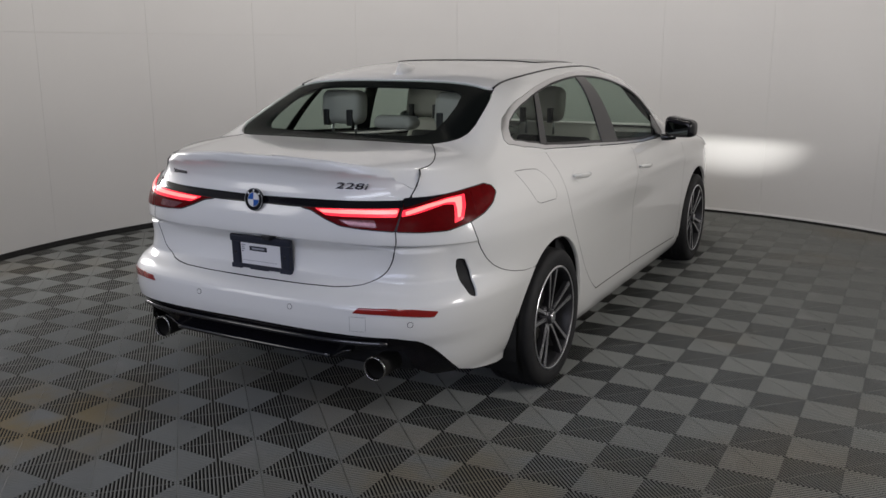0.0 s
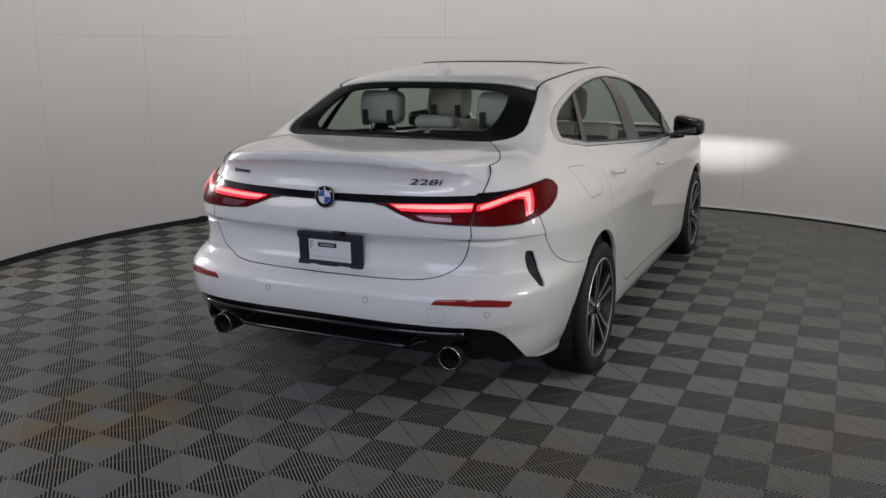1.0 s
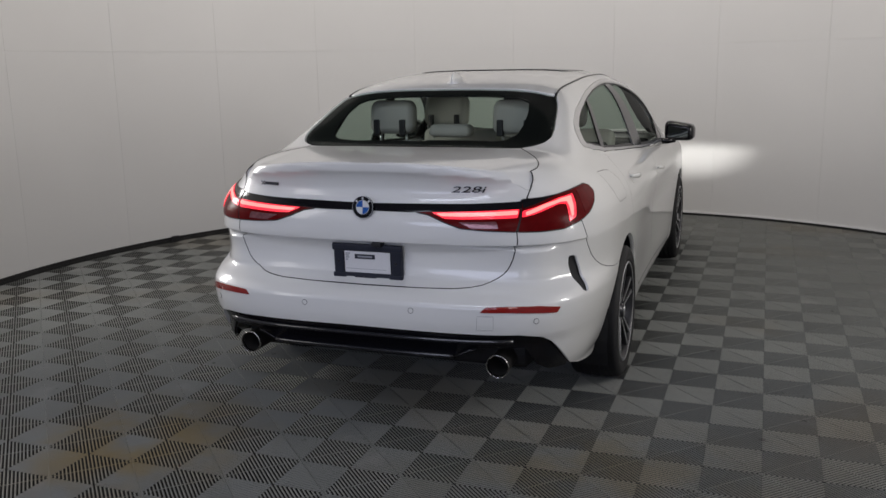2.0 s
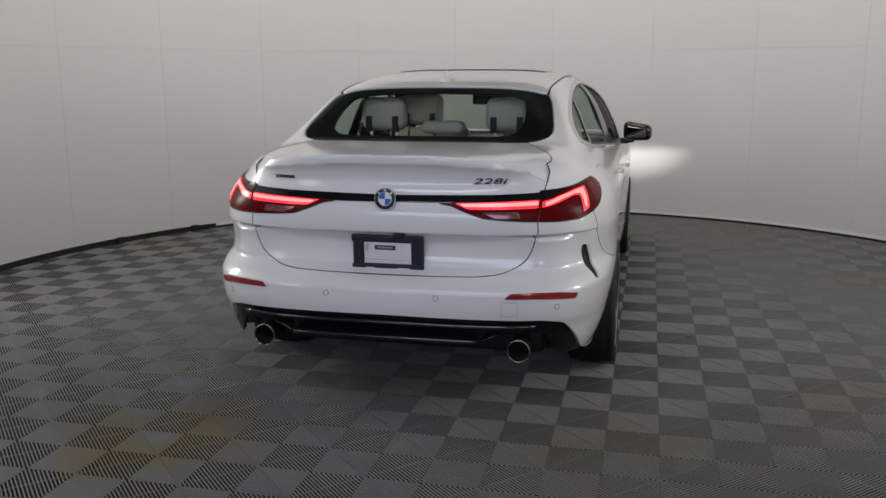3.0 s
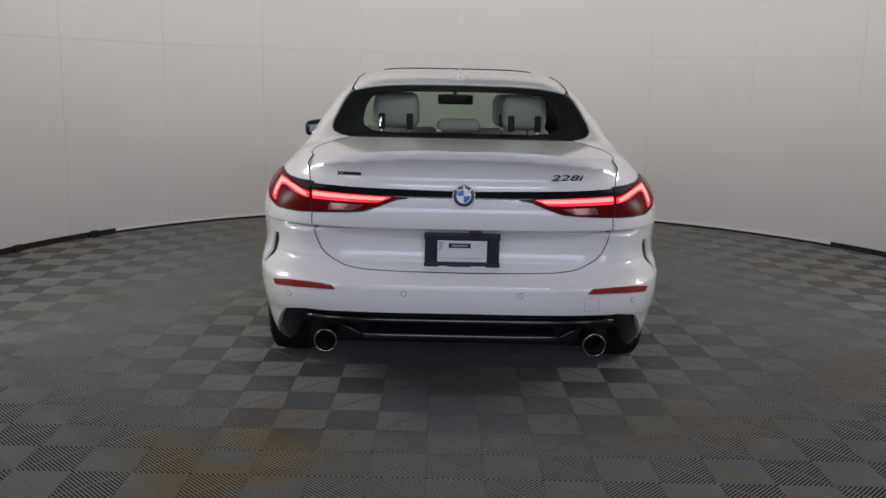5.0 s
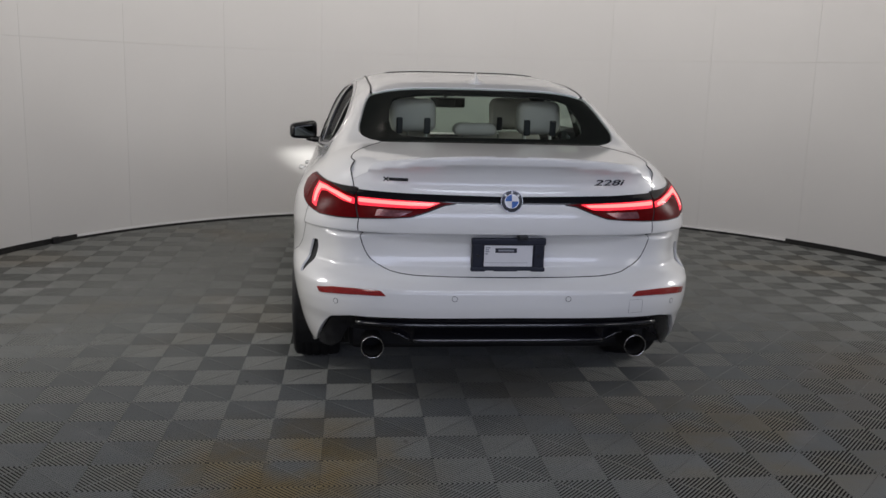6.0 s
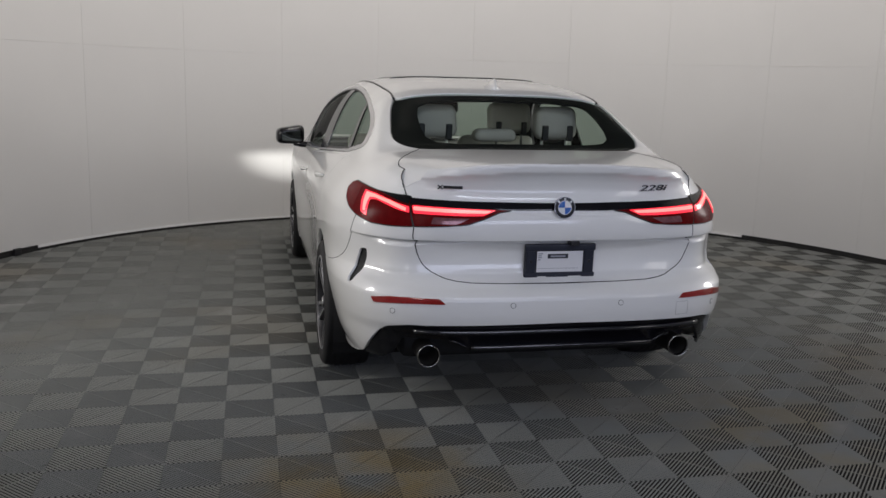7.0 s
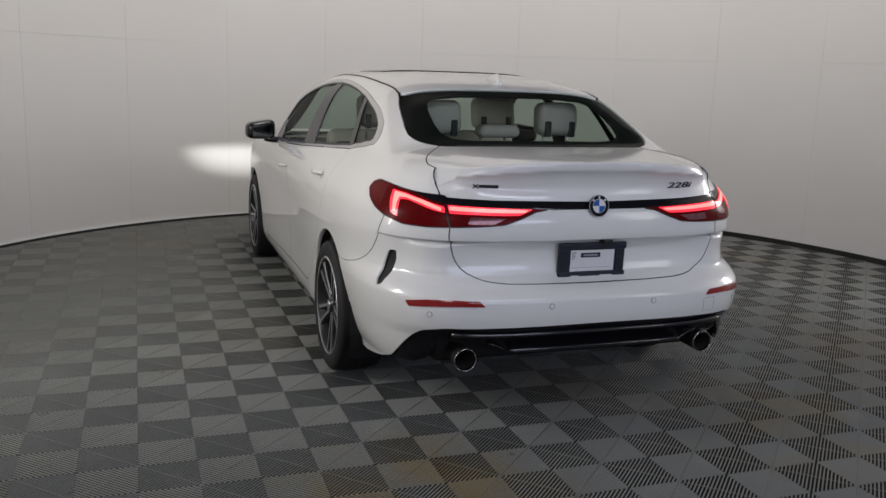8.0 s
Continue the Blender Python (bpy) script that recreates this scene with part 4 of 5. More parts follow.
def on_tail(s, z, off=0.0):
    """A frame on the tail face: x to the right along it, y up, z out of it."""
    p = np.array([[float(s), 100.0 * z]])
    o, n = Vector(low_s(p)[0]), Vector(normals_of(low_s, p)[0])
    across = Vector(low_s(p + [0.3, 0])[0] - low_s(p - [0.3, 0])[0]).normalized()
    up = n.cross(across).normalized()
    return Matrix.Translation(o + n * off) @ Matrix((across, up, n)).transposed().to_4x4()


def disc(r, depth, n=48, bevel=0.0):
    bm = bmesh.new()
    prof = [(0.0005, depth), (r - bevel, depth), (r, depth - bevel), (r, 0)]
    rings = [[bm.verts.new((rr * math.cos(2 * math.pi * k / n), rr * math.sin(2 * math.pi * k / n), d)) for rr, d in prof] for k in range(n)]
    for k in range(n):
        p, q = rings[k], rings[(k + 1) % n]
        for i in range(len(prof) - 1):
            bm.faces.new((p[i], p[i + 1], q[i + 1], q[i]))
    bmesh.ops.recalc_face_normals(bm, faces=bm.faces)
    return bm


def ring_flat(r0, r1, a0, a1, z, depth, n=20):
    bm = bmesh.new()
    cols = []
    for k in range(n + 1):
        a = a0 + (a1 - a0) * k / n
        cols.append([bm.verts.new((r * math.cos(a), r * math.sin(a), zz)) for r, zz in ((r0, z), (r0, z + depth), (r1, z + depth), (r1, z))])
    for p, q in zip(cols, cols[1:]):
        for i in range(4):
            bm.faces.new((p[i], p[(i + 1) % 4], q[(i + 1) % 4], q[i]))
    bm.faces.new(cols[0]), bm.faces.new(cols[-1][::-1])
    bmesh.ops.recalc_face_normals(bm, faces=bm.faces)
    return bm


# round badge: black ring, silver rims, blue and white quarters
m = Matrix.Translation((0, -0.914, 0.911)) @ Matrix.Rotation(radians(84), 4, "X")
badge = part("badge", disc(0.0435, 0.010, bevel=0.002), GLOSS_BLACK, lid, "round badge with a black ring")
badge.matrix_local = m
for name, r0, r1 in (("badge_rim", 0.0424, 0.0437), ("badge_rim", 0.0265, 0.0282)):
    part(name, ring_flat(r0, r1, 0, 2 * math.pi - 1e-4, 0.010, 0.0012, 48), CHROME, badge, "silver rim")
for k in range(4):
    part("badge_quarter", ring_flat(0.0006, 0.0265, k * math.pi / 2, (k + 1) * math.pi / 2, 0.010, 0.0008, 12), WHITE if k % 2 == 0 else BLUE, badge, "white quarter" if k % 2 == 0 else "blue quarter")
for a in (138, 90, 42):
    b = soft_box((-0.0035, 0.0298, 0.0102), (0.0035, 0.0392, 0.0112), 0.0003, 1)
    bmesh.ops.rotate(b, verts=b.verts, cent=(0, 0, 0), matrix=Matrix.Rotation(radians(a - 90), 3, "Z"))
    part("badge_mark", b, WHITE, badge)


def lettering(text, size, depth, material, parent, matrix, label, shear=0.0, space=1.0):
    cu = bpy.data.curves.new("letters", "FONT")
    cu.body, cu.size, cu.extrude, cu.align_x, cu.align_y, cu.shear, cu.space_character, cu.bevel_depth = text, size, depth, "CENTER", "CENTER", shear, space, 0.0004
    cu.offset = -0.0004
    tmp = bpy.data.objects.new("letters", cu)
    me = bpy.data.meshes.new_from_object(tmp)
    bpy.data.objects.remove(tmp)
    bpy.data.curves.remove(cu)
    me.materials.clear()
    me.materials.append(material)
    ob = new("lettering", me)
    ob.parent = parent
    ob.matrix_local = matrix
    return tagged(ob, label)


BADGE_METAL = mat("dark_chrome", (0.20, 0.20, 0.22), 0.2, 1.0, 0.1, 60)
lettering("228i", 0.0335, 0.003, BADGE_METAL, lid, on_tail(25.6, 0.983, 0.003) @ Matrix.Scale(2.3, 4, (1, 0, 0)), "dark chrome model number", 0.22)
# the smaller marking on the other side cannot be read: a cross stroke and a bar
base = on_tail(-28.2, 0.984, 0.0015)
for lo, hi, turn in (((-0.031, -0.006, 0), (0.046, 0.006, 0.004), 0), ((-0.056, -0.0025, 0), (-0.030, 0.0025, 0.004), 38), ((-0.056, -0.0025, 0), (-0.030, 0.0025, 0.004), -38)):
    c = Vector(((lo[0] + hi[0]) / 2, 0, 0))
    b = soft_box(lo, hi, 0.001, 1)
    bmesh.ops.rotate(b, verts=b.verts, cent=c, matrix=Matrix.Rotation(radians(turn), 3, "Z"))
    part("marking", b, BADGE_METAL, lid, "dark chrome marking").matrix_local = base

# number plate holder with a paper card
holder = part("plate_holder", soft_box((-0.149, -0.003, -0.070), (0.149, 0.012, 0.070), 0.006, 3), NAVY, lid, "dark navy plastic number plate holder")
holder.matrix_local = Matrix.Translation((0.0, -0.892, 0.688)) @ Matrix.Rotation(radians(2), 4, "X")
for lo, hi in (((-0.152, -0.013, 0.043), (0.152, 0.004, 0.073)), ((-0.152, -0.013, -0.074), (-0.092, 0.004, -0.046)), ((0.092, -0.013, -0.074), (0.152, 0.004, -0.046)),
               ((-0.146, -0.011, -0.05), (-0.104, 0.004, 0.05)), ((0.104, -0.011, -0.05), (0.146, 0.004, 0.05)), ((-0.06, -0.012, -0.078), (0.04, 0.004, -0.050)), ((-0.146, -0.010, -0.064), (0.146, 0.004, -0.045))):
    part("frame_rib", soft_box(lo, hi, 0.008, 3), NAVY, holder)
card = part("card", soft_box((-0.099, -0.0075, -0.045), (0.099, -0.0055, 0.042), 0.001, 1), CARD, holder, "white paper card")
part("print_bar", soft_box((-0.054, -0.0085, 0.012), (0.034, -0.0074, 0.031), 0.0005, 1), INK, card, "black printed bar")
part("print_bar", soft_box((-0.042, -0.0092, 0.018), (0.022, -0.0084, 0.025), 0.0003, 1), GREY_INK, card)
for z0, x1 in ((0.030, -0.074), (0.022, -0.080), (0.014, -0.078), (0.005, -0.084), (-0.030, 0.08)):
    part("print_bar", soft_box((-0.094, -0.0083, z0), (x1, -0.0074, z0 + (0.005 if z0 > 0 else 0.0015)), 0.0003, 1), GREY_INK, card)
for x in (-0.124, 0.124):
    s = part("screw", disc(0.006, 0.004, 16, 0.001), TRIM_BLACK, holder)
    s.matrix_local = Matrix.Translation((x, -0.011, 0.0)) @ Matrix.Rotation(radians(90), 4, "X")
part("camera_grip", soft_box((0.032, -0.930, 0.756), (0.072, -0.885, 0.777), 0.006, 2), TRIM_BLACK, lid, "black grip with the reversing camera")

# reflectors, parking sensors, towing eye cover
for sd in (1, -1):
    sheet("reflector", patch(low_s, [(26.4, 54.2), (27.6, 56.3), (33, 56.5), (38, 56.1), (42.6, 54.7), (41.7, 52.6), (37, 53.5), (32, 54.1)], 0.8, off=0.0035, gap=0.05, flange=0.005, sides=(sd,)), REFLECTOR, bumper, "red reflector strip")
    for s, z in ((12.6, 0.537), (37.2, 0.504)):
        d = part("sensor", disc(0.0095, 0.0016, 20, 0.0005), PAINT, bumper, "white parking sensor")
        d.matrix_local = on_tail(sd * s, z, 0.0004)
        r = part("sensor_ring", ring_flat(0.0095, 0.0112, 0, 2 * math.pi - 1e-4, 0, 0.0009, 24), TRIM_BLACK, d)
c = [(25.9, 52.8), (29.0, 52.8), (29.0, 47.4), (25.9, 47.4)]
ring = densify(c, 1.0)
pos = low_s(ring) + normals_of(low_s, ring) * 0.0003
part("cover_joint", tube(pos.tolist(), 0.0004, 5, close=True), TRIM_BLACK, bumper, "thin joint of the towing eye cover")

# exhaust tips
for sd in (1, -1):
    tip = part("exhaust_tip", lathe([(0.040, 0.30), (0.0425, 0.06), (0.0445, 0.012), (0.0455, 0.003), (0.0445, 0.0), (0.042, 0.002), (0.0408, 0.02), (0.039, 0.2)], n=48), SOOT, car, "round exhaust tip", smooth=True)
    tip.matrix_local = Matrix.Translation((sd * 0.543, -0.930, 0.316)) @ Matrix.Rotation(radians(90), 4, "Z")
    part("tip_rim", lathe([(0.0442, 0.014), (0.0460, 0.004), (0.0452, -0.001), (0.0425, 0.001), (0.0405, 0.016)], n=48), STEEL, tip, "polished steel rim", smooth=True)
    inner = part("pipe", lathe([(0.0385, 0.02), (0.0385, 0.22), (0.001, 0.22)], n=32), SOOT, tip, "dark inside of the pipe", smooth=True)

# aerial fin
bm = bmesh.new()
rows = []
for k in range(15):
    u = k / 14
    y = 0.155 + 0.165 * u
    z0 = float(crown(np.array([y]))[0]) - 0.004
    h = 0.062 * (math.sin(math.pi * min(1, (u + 0.03) * 4.6) / 2) ** 0.8) * (1 - u) ** 0.7 + 0.002
    w = 0.062 * math.sin(math.pi * (0.14 + 0.84 * u)) ** 0.6
    row = []
    for k2 in range(13):
        side = 1 if k2 < 6 else -1 if k2 > 6 else 0
        v = 1 - abs(k2 - 6) / 6
        x = side * w * (0.12 + 0.88 * (1 - v) ** 4)
        row.append(bm.verts.new((x, y - 0.012 * v * (1 - u), z0 + h * v)))
    rows.append(row)
for p, q in zip(rows, rows[1:]):
    for i in range(12):
        bm.faces.new((p[i], p[i + 1], q[i + 1], q[i]))
bm.faces.new(rows[0]), bm.faces.new(rows[-1][::-1])
bmesh.ops.recalc_face_normals(bm, faces=bm.faces)
fin = part("aerial", bm, PAINT, roof, "white shark-fin aerial", smooth=True)

# ---- door mirrors ----
for sd in (1, -1):
    bm = soft_box((-0.095, -0.055, -0.063), (0.092, 0.072, 0.063), 0.046, 6)
    for v in bm.verts:
        out = (v.co.x + 0.10) / 0.20
        v.co.z = v.co.z * (1.08 - 0.30 * out) - 0.012 * out + 0.006
        if v.co.y > 0:
            v.co.y *= 1.0 - 0.35 * out
    for v in bm.verts:
        v.co.x *= sd
    if sd < 0:
        bmesh.ops.reverse_faces(bm, faces=bm.faces)
    bm.normal_update()
    shell_ob = part("door_mirror", bm, GLOSS_BLACK, car, "black door mirror", smooth=True)
    shell_ob.matrix_local = Matrix.Translation((sd * 0.948, 1.895, 1.005)) @ Matrix.Rotation(radians(-8 * sd), 4, "Z")
    bm = soft_box((-0.062, -0.0562, -0.034), (0.062, -0.0545, 0.036), 0.0008, 1)
    for v in bm.verts:
        out = (v.co.x + 0.08) / 0.16
        v.co.z = v.co.z * (1.05 - 0.30 * out) - 0.010 * out
        v.co.x *= sd
    if sd < 0:
        bmesh.ops.reverse_faces(bm, faces=bm.faces)
    part("mirror_glass", bm, MIRROR, shell_ob, "mirror glass")
    pts = [(sd * 0.80, 1.86, 0.950), (sd * 0.83, 1.865, 0.944), (sd * 0.87, 1.87, 0.945), (sd * 0.92, 1.88, 0.955)]
    part("mirror_arm", tube(pts, 0.021, 10), GLOSS_BLACK, car, "black mirror arm", smooth=True)

# ---- wheels ----


def make_wheel():
    """A wheel about the x axis, its outer face towards +x, centred on the hub."""
    wheel = tagged(new("wheel"), "alloy wheel with five bright double spokes and a black tyre")
    w = 0.1125
    tread = []
    for d in np.linspace(-0.082, 0.082, 25):
        groove = min(abs(d - g) for g in (-0.054, -0.018, 0.018, 0.054))
        tread.append((0.312 - 0.010 * (abs(d) / 0.09) ** 3 - (0.007 if groove < 0.004 else 0), d))
    profile = [(0.228, -w + 0.012), (0.245, -w + 0.002), (0.275, -w), (0.296, -w + 0.008), (0.305, -w + 0.018)] + tread + [(0.305, w - 0.018), (0.296, w - 0.008), (0.285, w - 0.0015), (0.275, w), (0.262, w + 0.0005), (0.245, w - 0.002), (0.234, w - 0.007), (0.228, w - 0.014)]
    part("tyre", lathe(profile, n=96), RUBBER, wheel, "black rubber tyre", smooth=True)
    rim = part("rim", lathe([(0.231, w - 0.010), (0.2335, w - 0.006), (0.230, w - 0.003), (0.2235, w - 0.004), (0.219, w - 0.010), (0.214, w - 0.03), (0.205, w - 0.06), (0.20, -w + 0.02), (0.228, -w + 0.01)], n=96), ALLOY_DARK, wheel, "dark grey rim barrel", smooth=True)
    part("rim_lip", lathe([(0.2205, w - 0.0085), (0.224, w - 0.0032), (0.2295, w - 0.0022), (0.2325, w - 0.005)], n=96), ALLOY, rim, "bright machined rim lip", smooth=True)
    for k in range(5):
        for side in (-1, 1):
            bm = bmesh.new()
            rows = []
            for i in range(9):
                u = i / 8
                r = 0.030 + (0.221 - 0.030) * u
                off = side * (0.013 + 0.026 * u ** 1.3)
                half = 0.0105 - 0.0025 * math.sin(math.pi * u) + 0.003 * u * u
                x = w - 0.030 + 0.020 * u ** 0.8
                deep = 0.024
                rows.append([bm.verts.new((xx, off + yy, r)) for xx, yy in ((x - deep, -half * 1.25), (x - 0.004, -half * 1.1), (x, -half * 0.72), (x, half * 0.72), (x - 0.004, half * 1.1), (x - deep, half * 1.25))])
            for p, q in zip(rows, rows[1:]):
                for i in range(6):
                    f = bm.faces.new((p[i], p[(i + 1) % 6], q[(i + 1) % 6], q[i]))
                    f.material_index = 0 if i in (2,) else 1
            bm.faces.new(rows[0]).material_index = 1
            bm.faces.new(rows[-1][::-1]).material_index = 1
            bmesh.ops.recalc_face_normals(bm, faces=bm.faces)
            bmesh.ops.rotate(bm, verts=bm.verts, cent=(0, 0, 0), matrix=Matrix.Rotation(radians(72 * k + 3), 3, "X"))
            part("spoke", bm, [ALLOY, ALLOY_DARK], wheel, "machined spoke with dark flanks")
    part("hub", lathe([(0.001, w - 0.012), (0.026, w - 0.013), (0.031, w - 0.018), (0.034, w - 0.03), (0.062, w - 0.036), (0.066, w - 0.06)], n=40), ALLOY_DARK, wheel, "dark hub centre", smooth=True)
    part("hub_cap", lathe([(0.001, w - 0.0105), (0.018, w - 0.0105), (0.0235, w - 0.0115), (0.025, w - 0.014)], n=32), ALLOY, wheel, "small silver hub cap", smooth=True)
    for k in range(5):
        b = lathe([(0.001, w - 0.024), (0.007, w - 0.024), (0.008, w - 0.03), (0.008, w - 0.05)], n=12)
        bmesh.ops.translate(b, verts=b.verts, vec=(0, 0.046 * math.sin(radians(72 * k + 39)), 0.046 * math.cos(radians(72 * k + 39))))
        part("wheel_bolt", b, ALLOY_DARK, wheel)
    part("brake_disc", lathe([(0.06, -0.005), (0.158, -0.005), (0.160, -0.012), (0.158, -0.027), (0.06, -0.027)], n=64), DISC, wheel, "worn brake disc", smooth=False)
    part("brake_calliper", soft_box((-0.04, -0.175, -0.05), (0.028, -0.10, 0.08), 0.015, 3), DARK, wheel, "dark brake calliper")
    return wheel


master = make_wheel()
spots = [(1, 0.0, 0), (1, BASE, 23), (-1, 0.0, 41), (-1, BASE, 11)]
for n, (sd, y, turn) in enumerate(spots):
    m = Matrix.Translation((sd * 0.7865, y, HUB)) @ Matrix.Rotation(0 if sd > 0 else math.pi, 4, "Z") @ Matrix.Rotation(radians(turn), 4, "X")
    wheel = master if n == 0 else copy_thing(master, m)
    wheel.parent = car
    wheel.matrix_local = m

# ---- cabin, seen through the glass ----
part("cabin_floor", soft_box((-0.70, 0.15, 0.30), (0.70, 2.2, 0.36), 0.02, 2), CABIN, car, "dark cabin floor")
part("parcel_shelf", soft_box((-0.60, -0.40, 1.030), (0.60, 0.10, 1.055), 0.012, 3), CABIN, car, "black parcel shelf")
part("bulkhead", soft_box((-0.74, 0.04, 0.34), (0.74, 0.09, 1.03), 0.02, 2), CABIN, car, "dark panel behind the rear seat")


def cushion(lo, hi, bevel, tilt=0.0, seg=5, bulge=0.0):
    bm = soft_box(lo, hi, bevel, seg)
    c = Vector([(lo[i] + hi[i]) / 2 for i in range(3)])
    if bulge:
        for v in bm.verts:
            u, w = (v.co.x - c.x) / (hi[0] - lo[0]) * 2, (v.co.z - c.z) / (hi[2] - lo[2]) * 2
            v.co.y += bulge * (1 - u * u) * (1 - w * w) * (1 if v.co.y > c.y else -1)
    bmesh.ops.rotate(bm, verts=bm.verts, cent=(c.x, c.y, lo[2]), matrix=Matrix.Rotation(radians(tilt), 3, "X"))
    return bm


def headrest(name, x, y, z0, wide, high, deep, tilt, parent, posts=True):
    bm = cushion((x - wide / 2, y - deep / 2, z0), (x + wide / 2, y + deep / 2, z0 + high), min(deep, high) * 0.42, tilt, 6, 0.012)
    for v in bm.verts:
        u = (v.co.z - z0) / high
        v.co.x = x + (v.co.x - x) * (0.90 + 0.14 * math.sin(math.pi * min(1, max(0, u)) ** 0.9))
    rest = part(name, bm, LEATHER, parent, "oyster leather headrest", smooth=True)
    if posts:
        for dx in (-0.30, 0.30):
            part("post", tube([(x + dx * wide, y, z0 - 0.07), (x + dx * wide, y, z0 + 0.02)], 0.007, 10), CHROME, rest, "chrome headrest post", smooth=True)
            part("post_guide", soft_box((x + dx * wide - 0.016, y - deep * 0.62, z0 - 0.005), (x + dx * wide + 0.016, y - deep * 0.30, z0 + 0.075), 0.007, 2), TRIM_BLACK, rest, "black post slot")
    return rest


seat = part("rear_seat", cushion((-0.66, 0.10, 0.52), (0.66, 0.25, 1.035), 0.045, -6, 4), LEATHER, car, "oyster leather rear bench", smooth=True)
headrest("headrest", -0.318, 0.150, 1.112, 0.232, 0.168, 0.10, -5, seat)
headrest("headrest", 0.326, 0.150, 1.112, 0.222, 0.168, 0.10, -5, seat)
headrest("headrest", -0.003, 0.140, 1.098, 0.21, 0.066, 0.10, -4, seat, posts=False)
part("seat_cushion", cushion((-0.66, 0.22, 0.40), (0.66, 0.78, 0.58), 0.05, 0, 3), LEATHER, seat, smooth=True)
for x in (-0.36, 0.36):
    fs = part("front_seat", cushion((x - 0.25, 1.16, 0.50), (x + 0.25, 1.30, 1.07), 0.055, -16, 5), LEATHER, car, "oyster leather front seat with a black back", smooth=True)
    part("seat_shell", cushion((x - 0.225, 1.12, 0.52), (x + 0.225, 1.19, 1.00), 0.03, -16, 3), CABIN, fs, "black seat back shell", smooth=True)
    part("seat_cushion", cushion((x - 0.25, 1.22, 0.38), (x + 0.25, 1.74, 0.54), 0.05, 0, 3), LEATHER, fs, smooth=True)
    headrest("headrest", x, 1.07, 1.085, 0.27, 0.19, 0.10, -10, fs)
    part("seat_bolster", cushion((x - 0.27, 1.17, 0.62), (x - 0.19, 1.34, 0.98), 0.035, -16, 3), LEATHER, fs, smooth=True)
part("dashboard", soft_box((-0.72, 1.88, 0.62), (0.72, 2.28, 0.935), 0.06, 4), CABIN, car, "black dashboard")
bm = lathe([(0.185 + 0.014 * math.cos(a), 0.014 * math.sin(a)) for a in np.linspace(0, 2 * math.pi, 10, endpoint=False)], n=40, closed=True)
wheel_ob = part("steering_wheel", bm, CABIN, car, "black steering wheel", smooth=True)
wheel_ob.matrix_local = Matrix.Translation((-0.36, 1.72, 0.86)) @ Matrix.Rotation(radians(25), 4, "X") @ Matrix.Rotation(radians(90), 4, "Z")
part("steering_hub", soft_box((-0.02, -0.07, -0.06), (0.02, 0.07, 0.06), 0.018, 3), CABIN, wheel_ob)
for lo, hi in (((-0.012, -0.18, -0.015), (0.012, 0.18, 0.015)), ((-0.012, -0.014, -0.18), (0.012, 0.014, 0.0))):
    part("spoke", soft_box(lo, hi, 0.006, 2), CABIN, wheel_ob)
mirror_in = part("inside_mirror", soft_box((-0.110, 1.435, 1.198), (0.120, 1.465, 1.262), 0.014, 4), CABIN, car, "black inside mirror", smooth=True)
part("mirror_face", soft_box((-0.100, 1.4325, 1.205), (0.110, 1.4348, 1.255), 0.001, 1), MIRROR, mirror_in)
part("mirror_stem", tube([(0, 1.46, 1.24), (0, 1.60, 1.33)], 0.012, 8), CABIN, mirror_in)

# ---- floor: interlocking ribbed tiles, laid cornerwise ----
CELL, SKEW, OX, OY = 0.20393, -0.205, 0.0843, -0.0633
RIB_TOP, RIB_DEEP, VOID = 0.0, 0.0040, 0.045


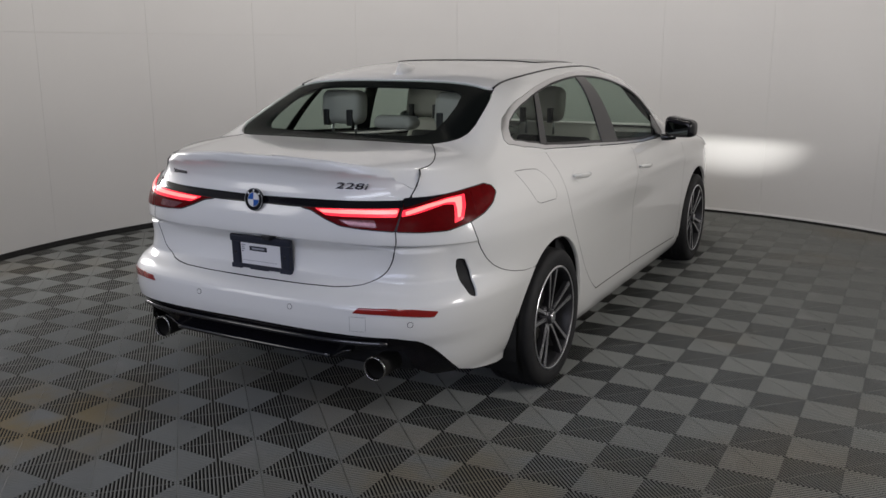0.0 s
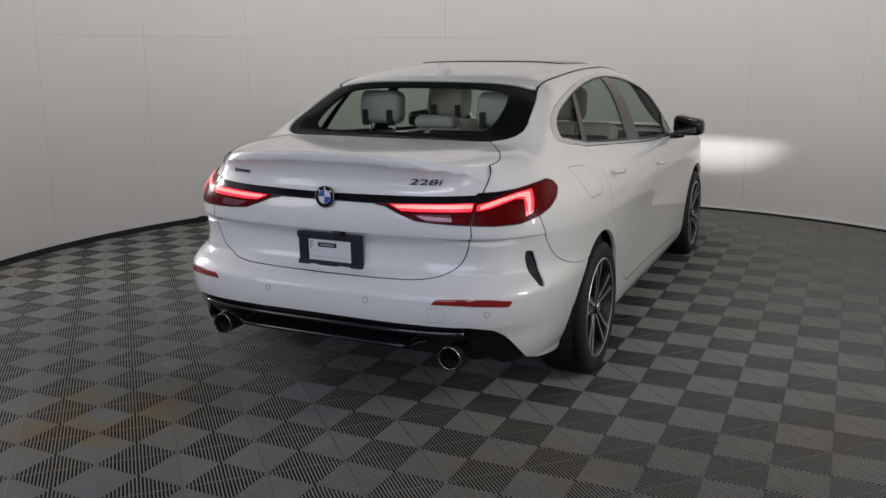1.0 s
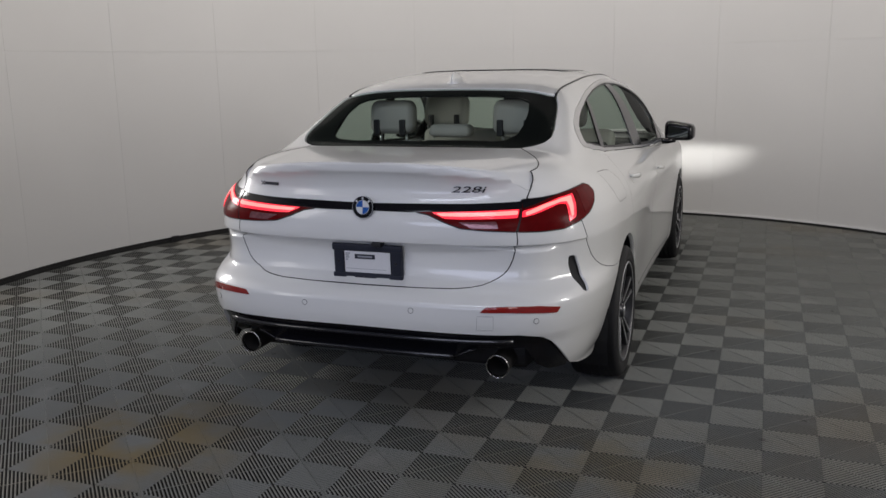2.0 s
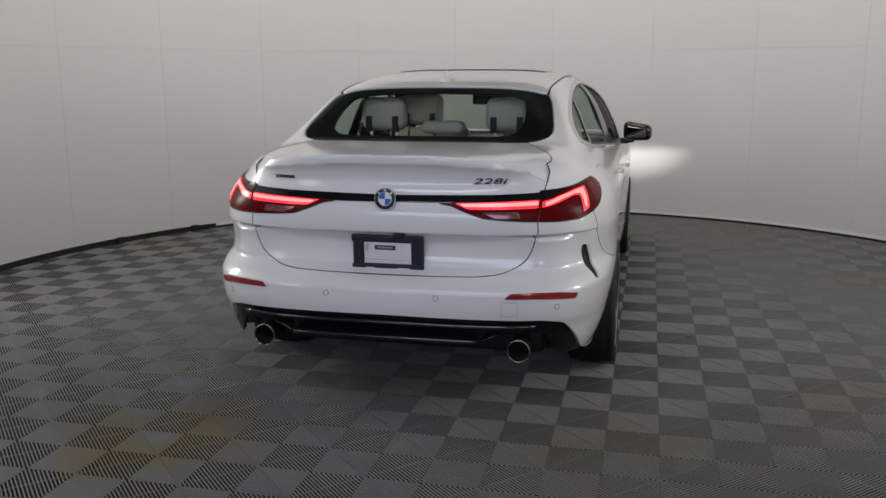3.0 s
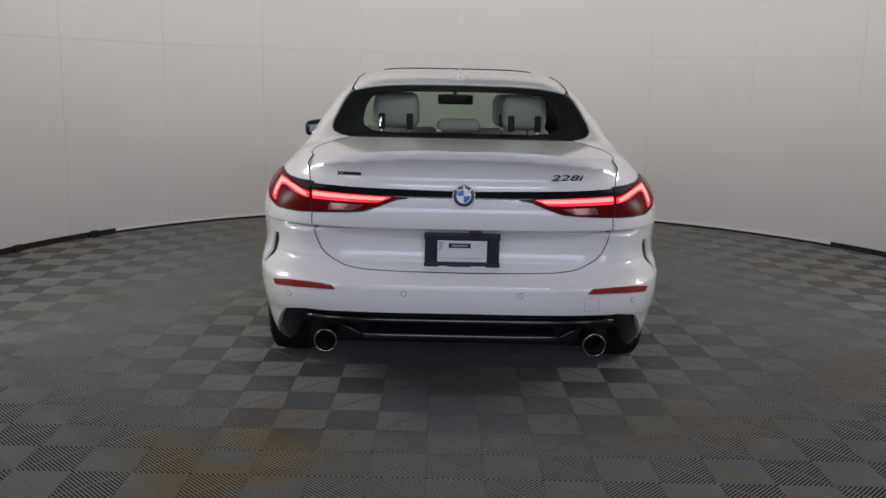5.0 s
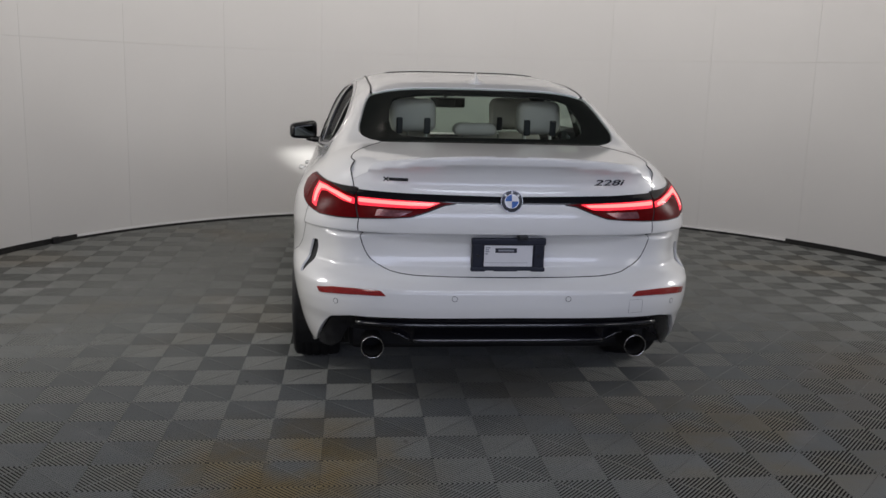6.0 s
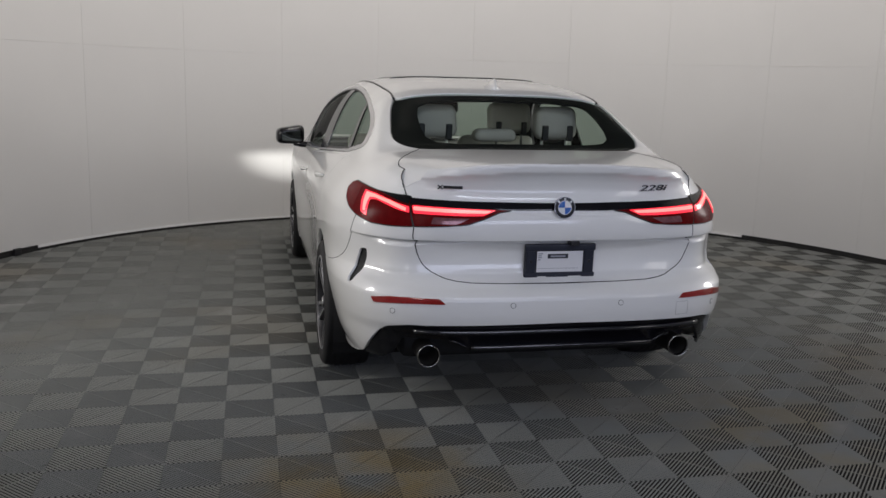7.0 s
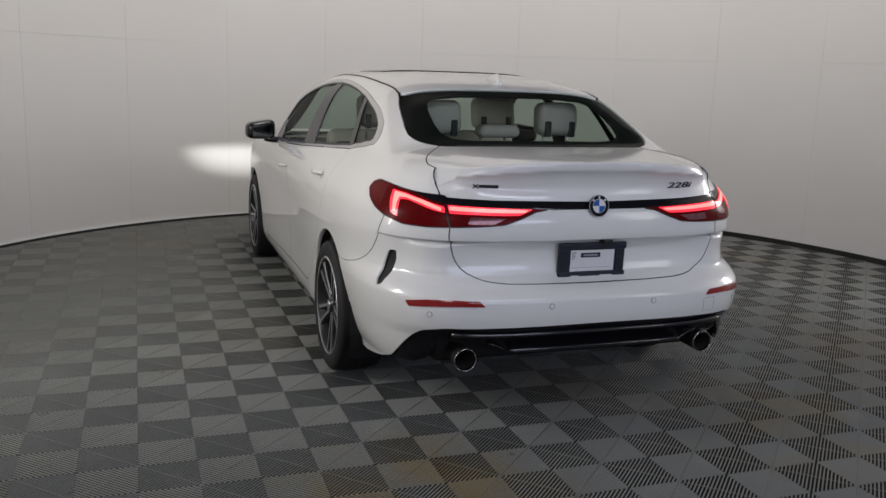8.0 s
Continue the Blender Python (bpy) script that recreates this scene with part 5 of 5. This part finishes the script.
def tile_arrays():
    """Vertices and faces of one tile about its centre: four fields of ribs that run out to its edges, and a rim."""
    v, f = [], []
    edge = CELL / math.sqrt(2)
    count = 22
    pitch = 2 * edge / count
    fields = [(45, 0), (135, 0), (225, 0), (315, 0)]

    def strip(c, s, a0, a1, b0, b1):
        # a rib from a0 to a1 outwards, b0 to b1 across, with eased shoulders, open below
        base = len(v)
        cut, fall = 0.34 * (b1 - b0), 0.0023
        for a, b, z in ((0, b0, RIB_DEEP), (0, b0, fall), (0, b0 + cut, 0), (0, b1 - cut, 0), (0, b1, fall), (0, b1, RIB_DEEP)):
            k = (b - b0) / (b1 - b0)
            ai = a0[0] * (1 - k) + a0[1] * k
            v.append((ai * c - b * s, ai * s + b * c, RIB_TOP - z))
            v.append((a1 * c - b * s, a1 * s + b * c, RIB_TOP - z))
        for i in range(5):
            q = base + 2 * i
            f.append((q, q + 1, q + 3, q + 2))
        f.append((base + 3, base + 5, base + 7, base + 9))

    for deg, _ in fields:
        c, s = math.cos(radians(deg)), math.sin(radians(deg))
        for k in range(count):
            mid = -edge + pitch * (k + 0.5)
            b0, b1 = mid - pitch * 0.215, mid + pitch * 0.215
            strip(c, s, (abs(b0) + 0.0006, abs(b1) + 0.0006), edge - 0.0016, b0, b1)
        strip(c, s, (edge - 0.0017, edge - 0.0017), edge - 0.0005, -edge + 0.0006, edge - 0.0006)
    base = len(v)
    for x, y in ((CELL, 0), (0, CELL), (-CELL, 0), (0, -CELL)):
        v.append((x * 0.996, y * 0.996, RIB_TOP - VOID + 0.001))
    f.append((base, base + 1, base + 2, base + 3))
    return np.array(v), f


tv, tf = tile_arrays()
tile_mesh = bpy.data.meshes.new("tile")
tile_mesh.from_pydata(tv.tolist(), [], tf)
tile_mesh.materials.append(FLOOR)
tile_mesh.materials.append(GAP)
tile_mesh.polygons[len(tf) - 1].material_index = 1

bm = bmesh.new()
box(bm, (-4.6, BACK - 0.2, -0.12), (5.1, CY + RAD + 0.12, -VOID))
floor = tagged(mesh_object("floor", bm, GAP), "grey ribbed plastic floor tiles with a chequered look, stained in places", "floor", kind="structure")

spots_in = []
turn = radians(SKEW)
for i in range(-30, 31):
    for j in range(-45, 30):
        if (i + j) % 2:
            continue
        x = OX + CELL * (i * math.cos(turn) - j * math.sin(turn))
        y = OY + CELL * (i * math.sin(turn) + j * math.cos(turn))
        far = math.hypot(x - CX, y - CY)
        if (y > -1.6 and far < RAD + 0.16) or (y <= -1.6 and e1.x - 0.1 < x < e0.x + 0.1 and y > BACK - 0.05):
            spots_in.append((x, y))
# the strip of floor behind the car is laid tile by tile
spots_in.sort(key=lambda p: math.hypot(p[0] - 0.1, (p[1] + 1.3) * 1.2))
near, rest = spots_in[:300], spots_in[300:]
for x, y in near:
    ob = new("tile", tile_mesh)
    ob.parent = floor
    ob.location = (x, y, 0)
    ob.rotation_euler = (0, 0, turn + random.choice((0, 1, 2, 3)) * math.pi / 2 * 2)
far_v = np.concatenate([tv @ np.array([[math.cos(turn), math.sin(turn), 0], [-math.sin(turn), math.cos(turn), 0], [0, 0, 1]]) + (x, y, 0) for x, y in rest])
far_f = [tuple(k + n * len(tv) for k in q) for n in range(len(rest)) for q in tf]
me = bpy.data.meshes.new("floor_tiles")
me.from_pydata(far_v.tolist(), [], far_f)
me.materials.append(FLOOR)
me.materials.append(GAP)
for n in range(len(rest)):
    me.polygons[n * len(tf) + len(tf) - 1].material_index = 1
ob = new("floor_tiles", me)
ob.parent = floor
tagged(ob, "more of the grey ribbed floor tiles", "", kind="stuff")
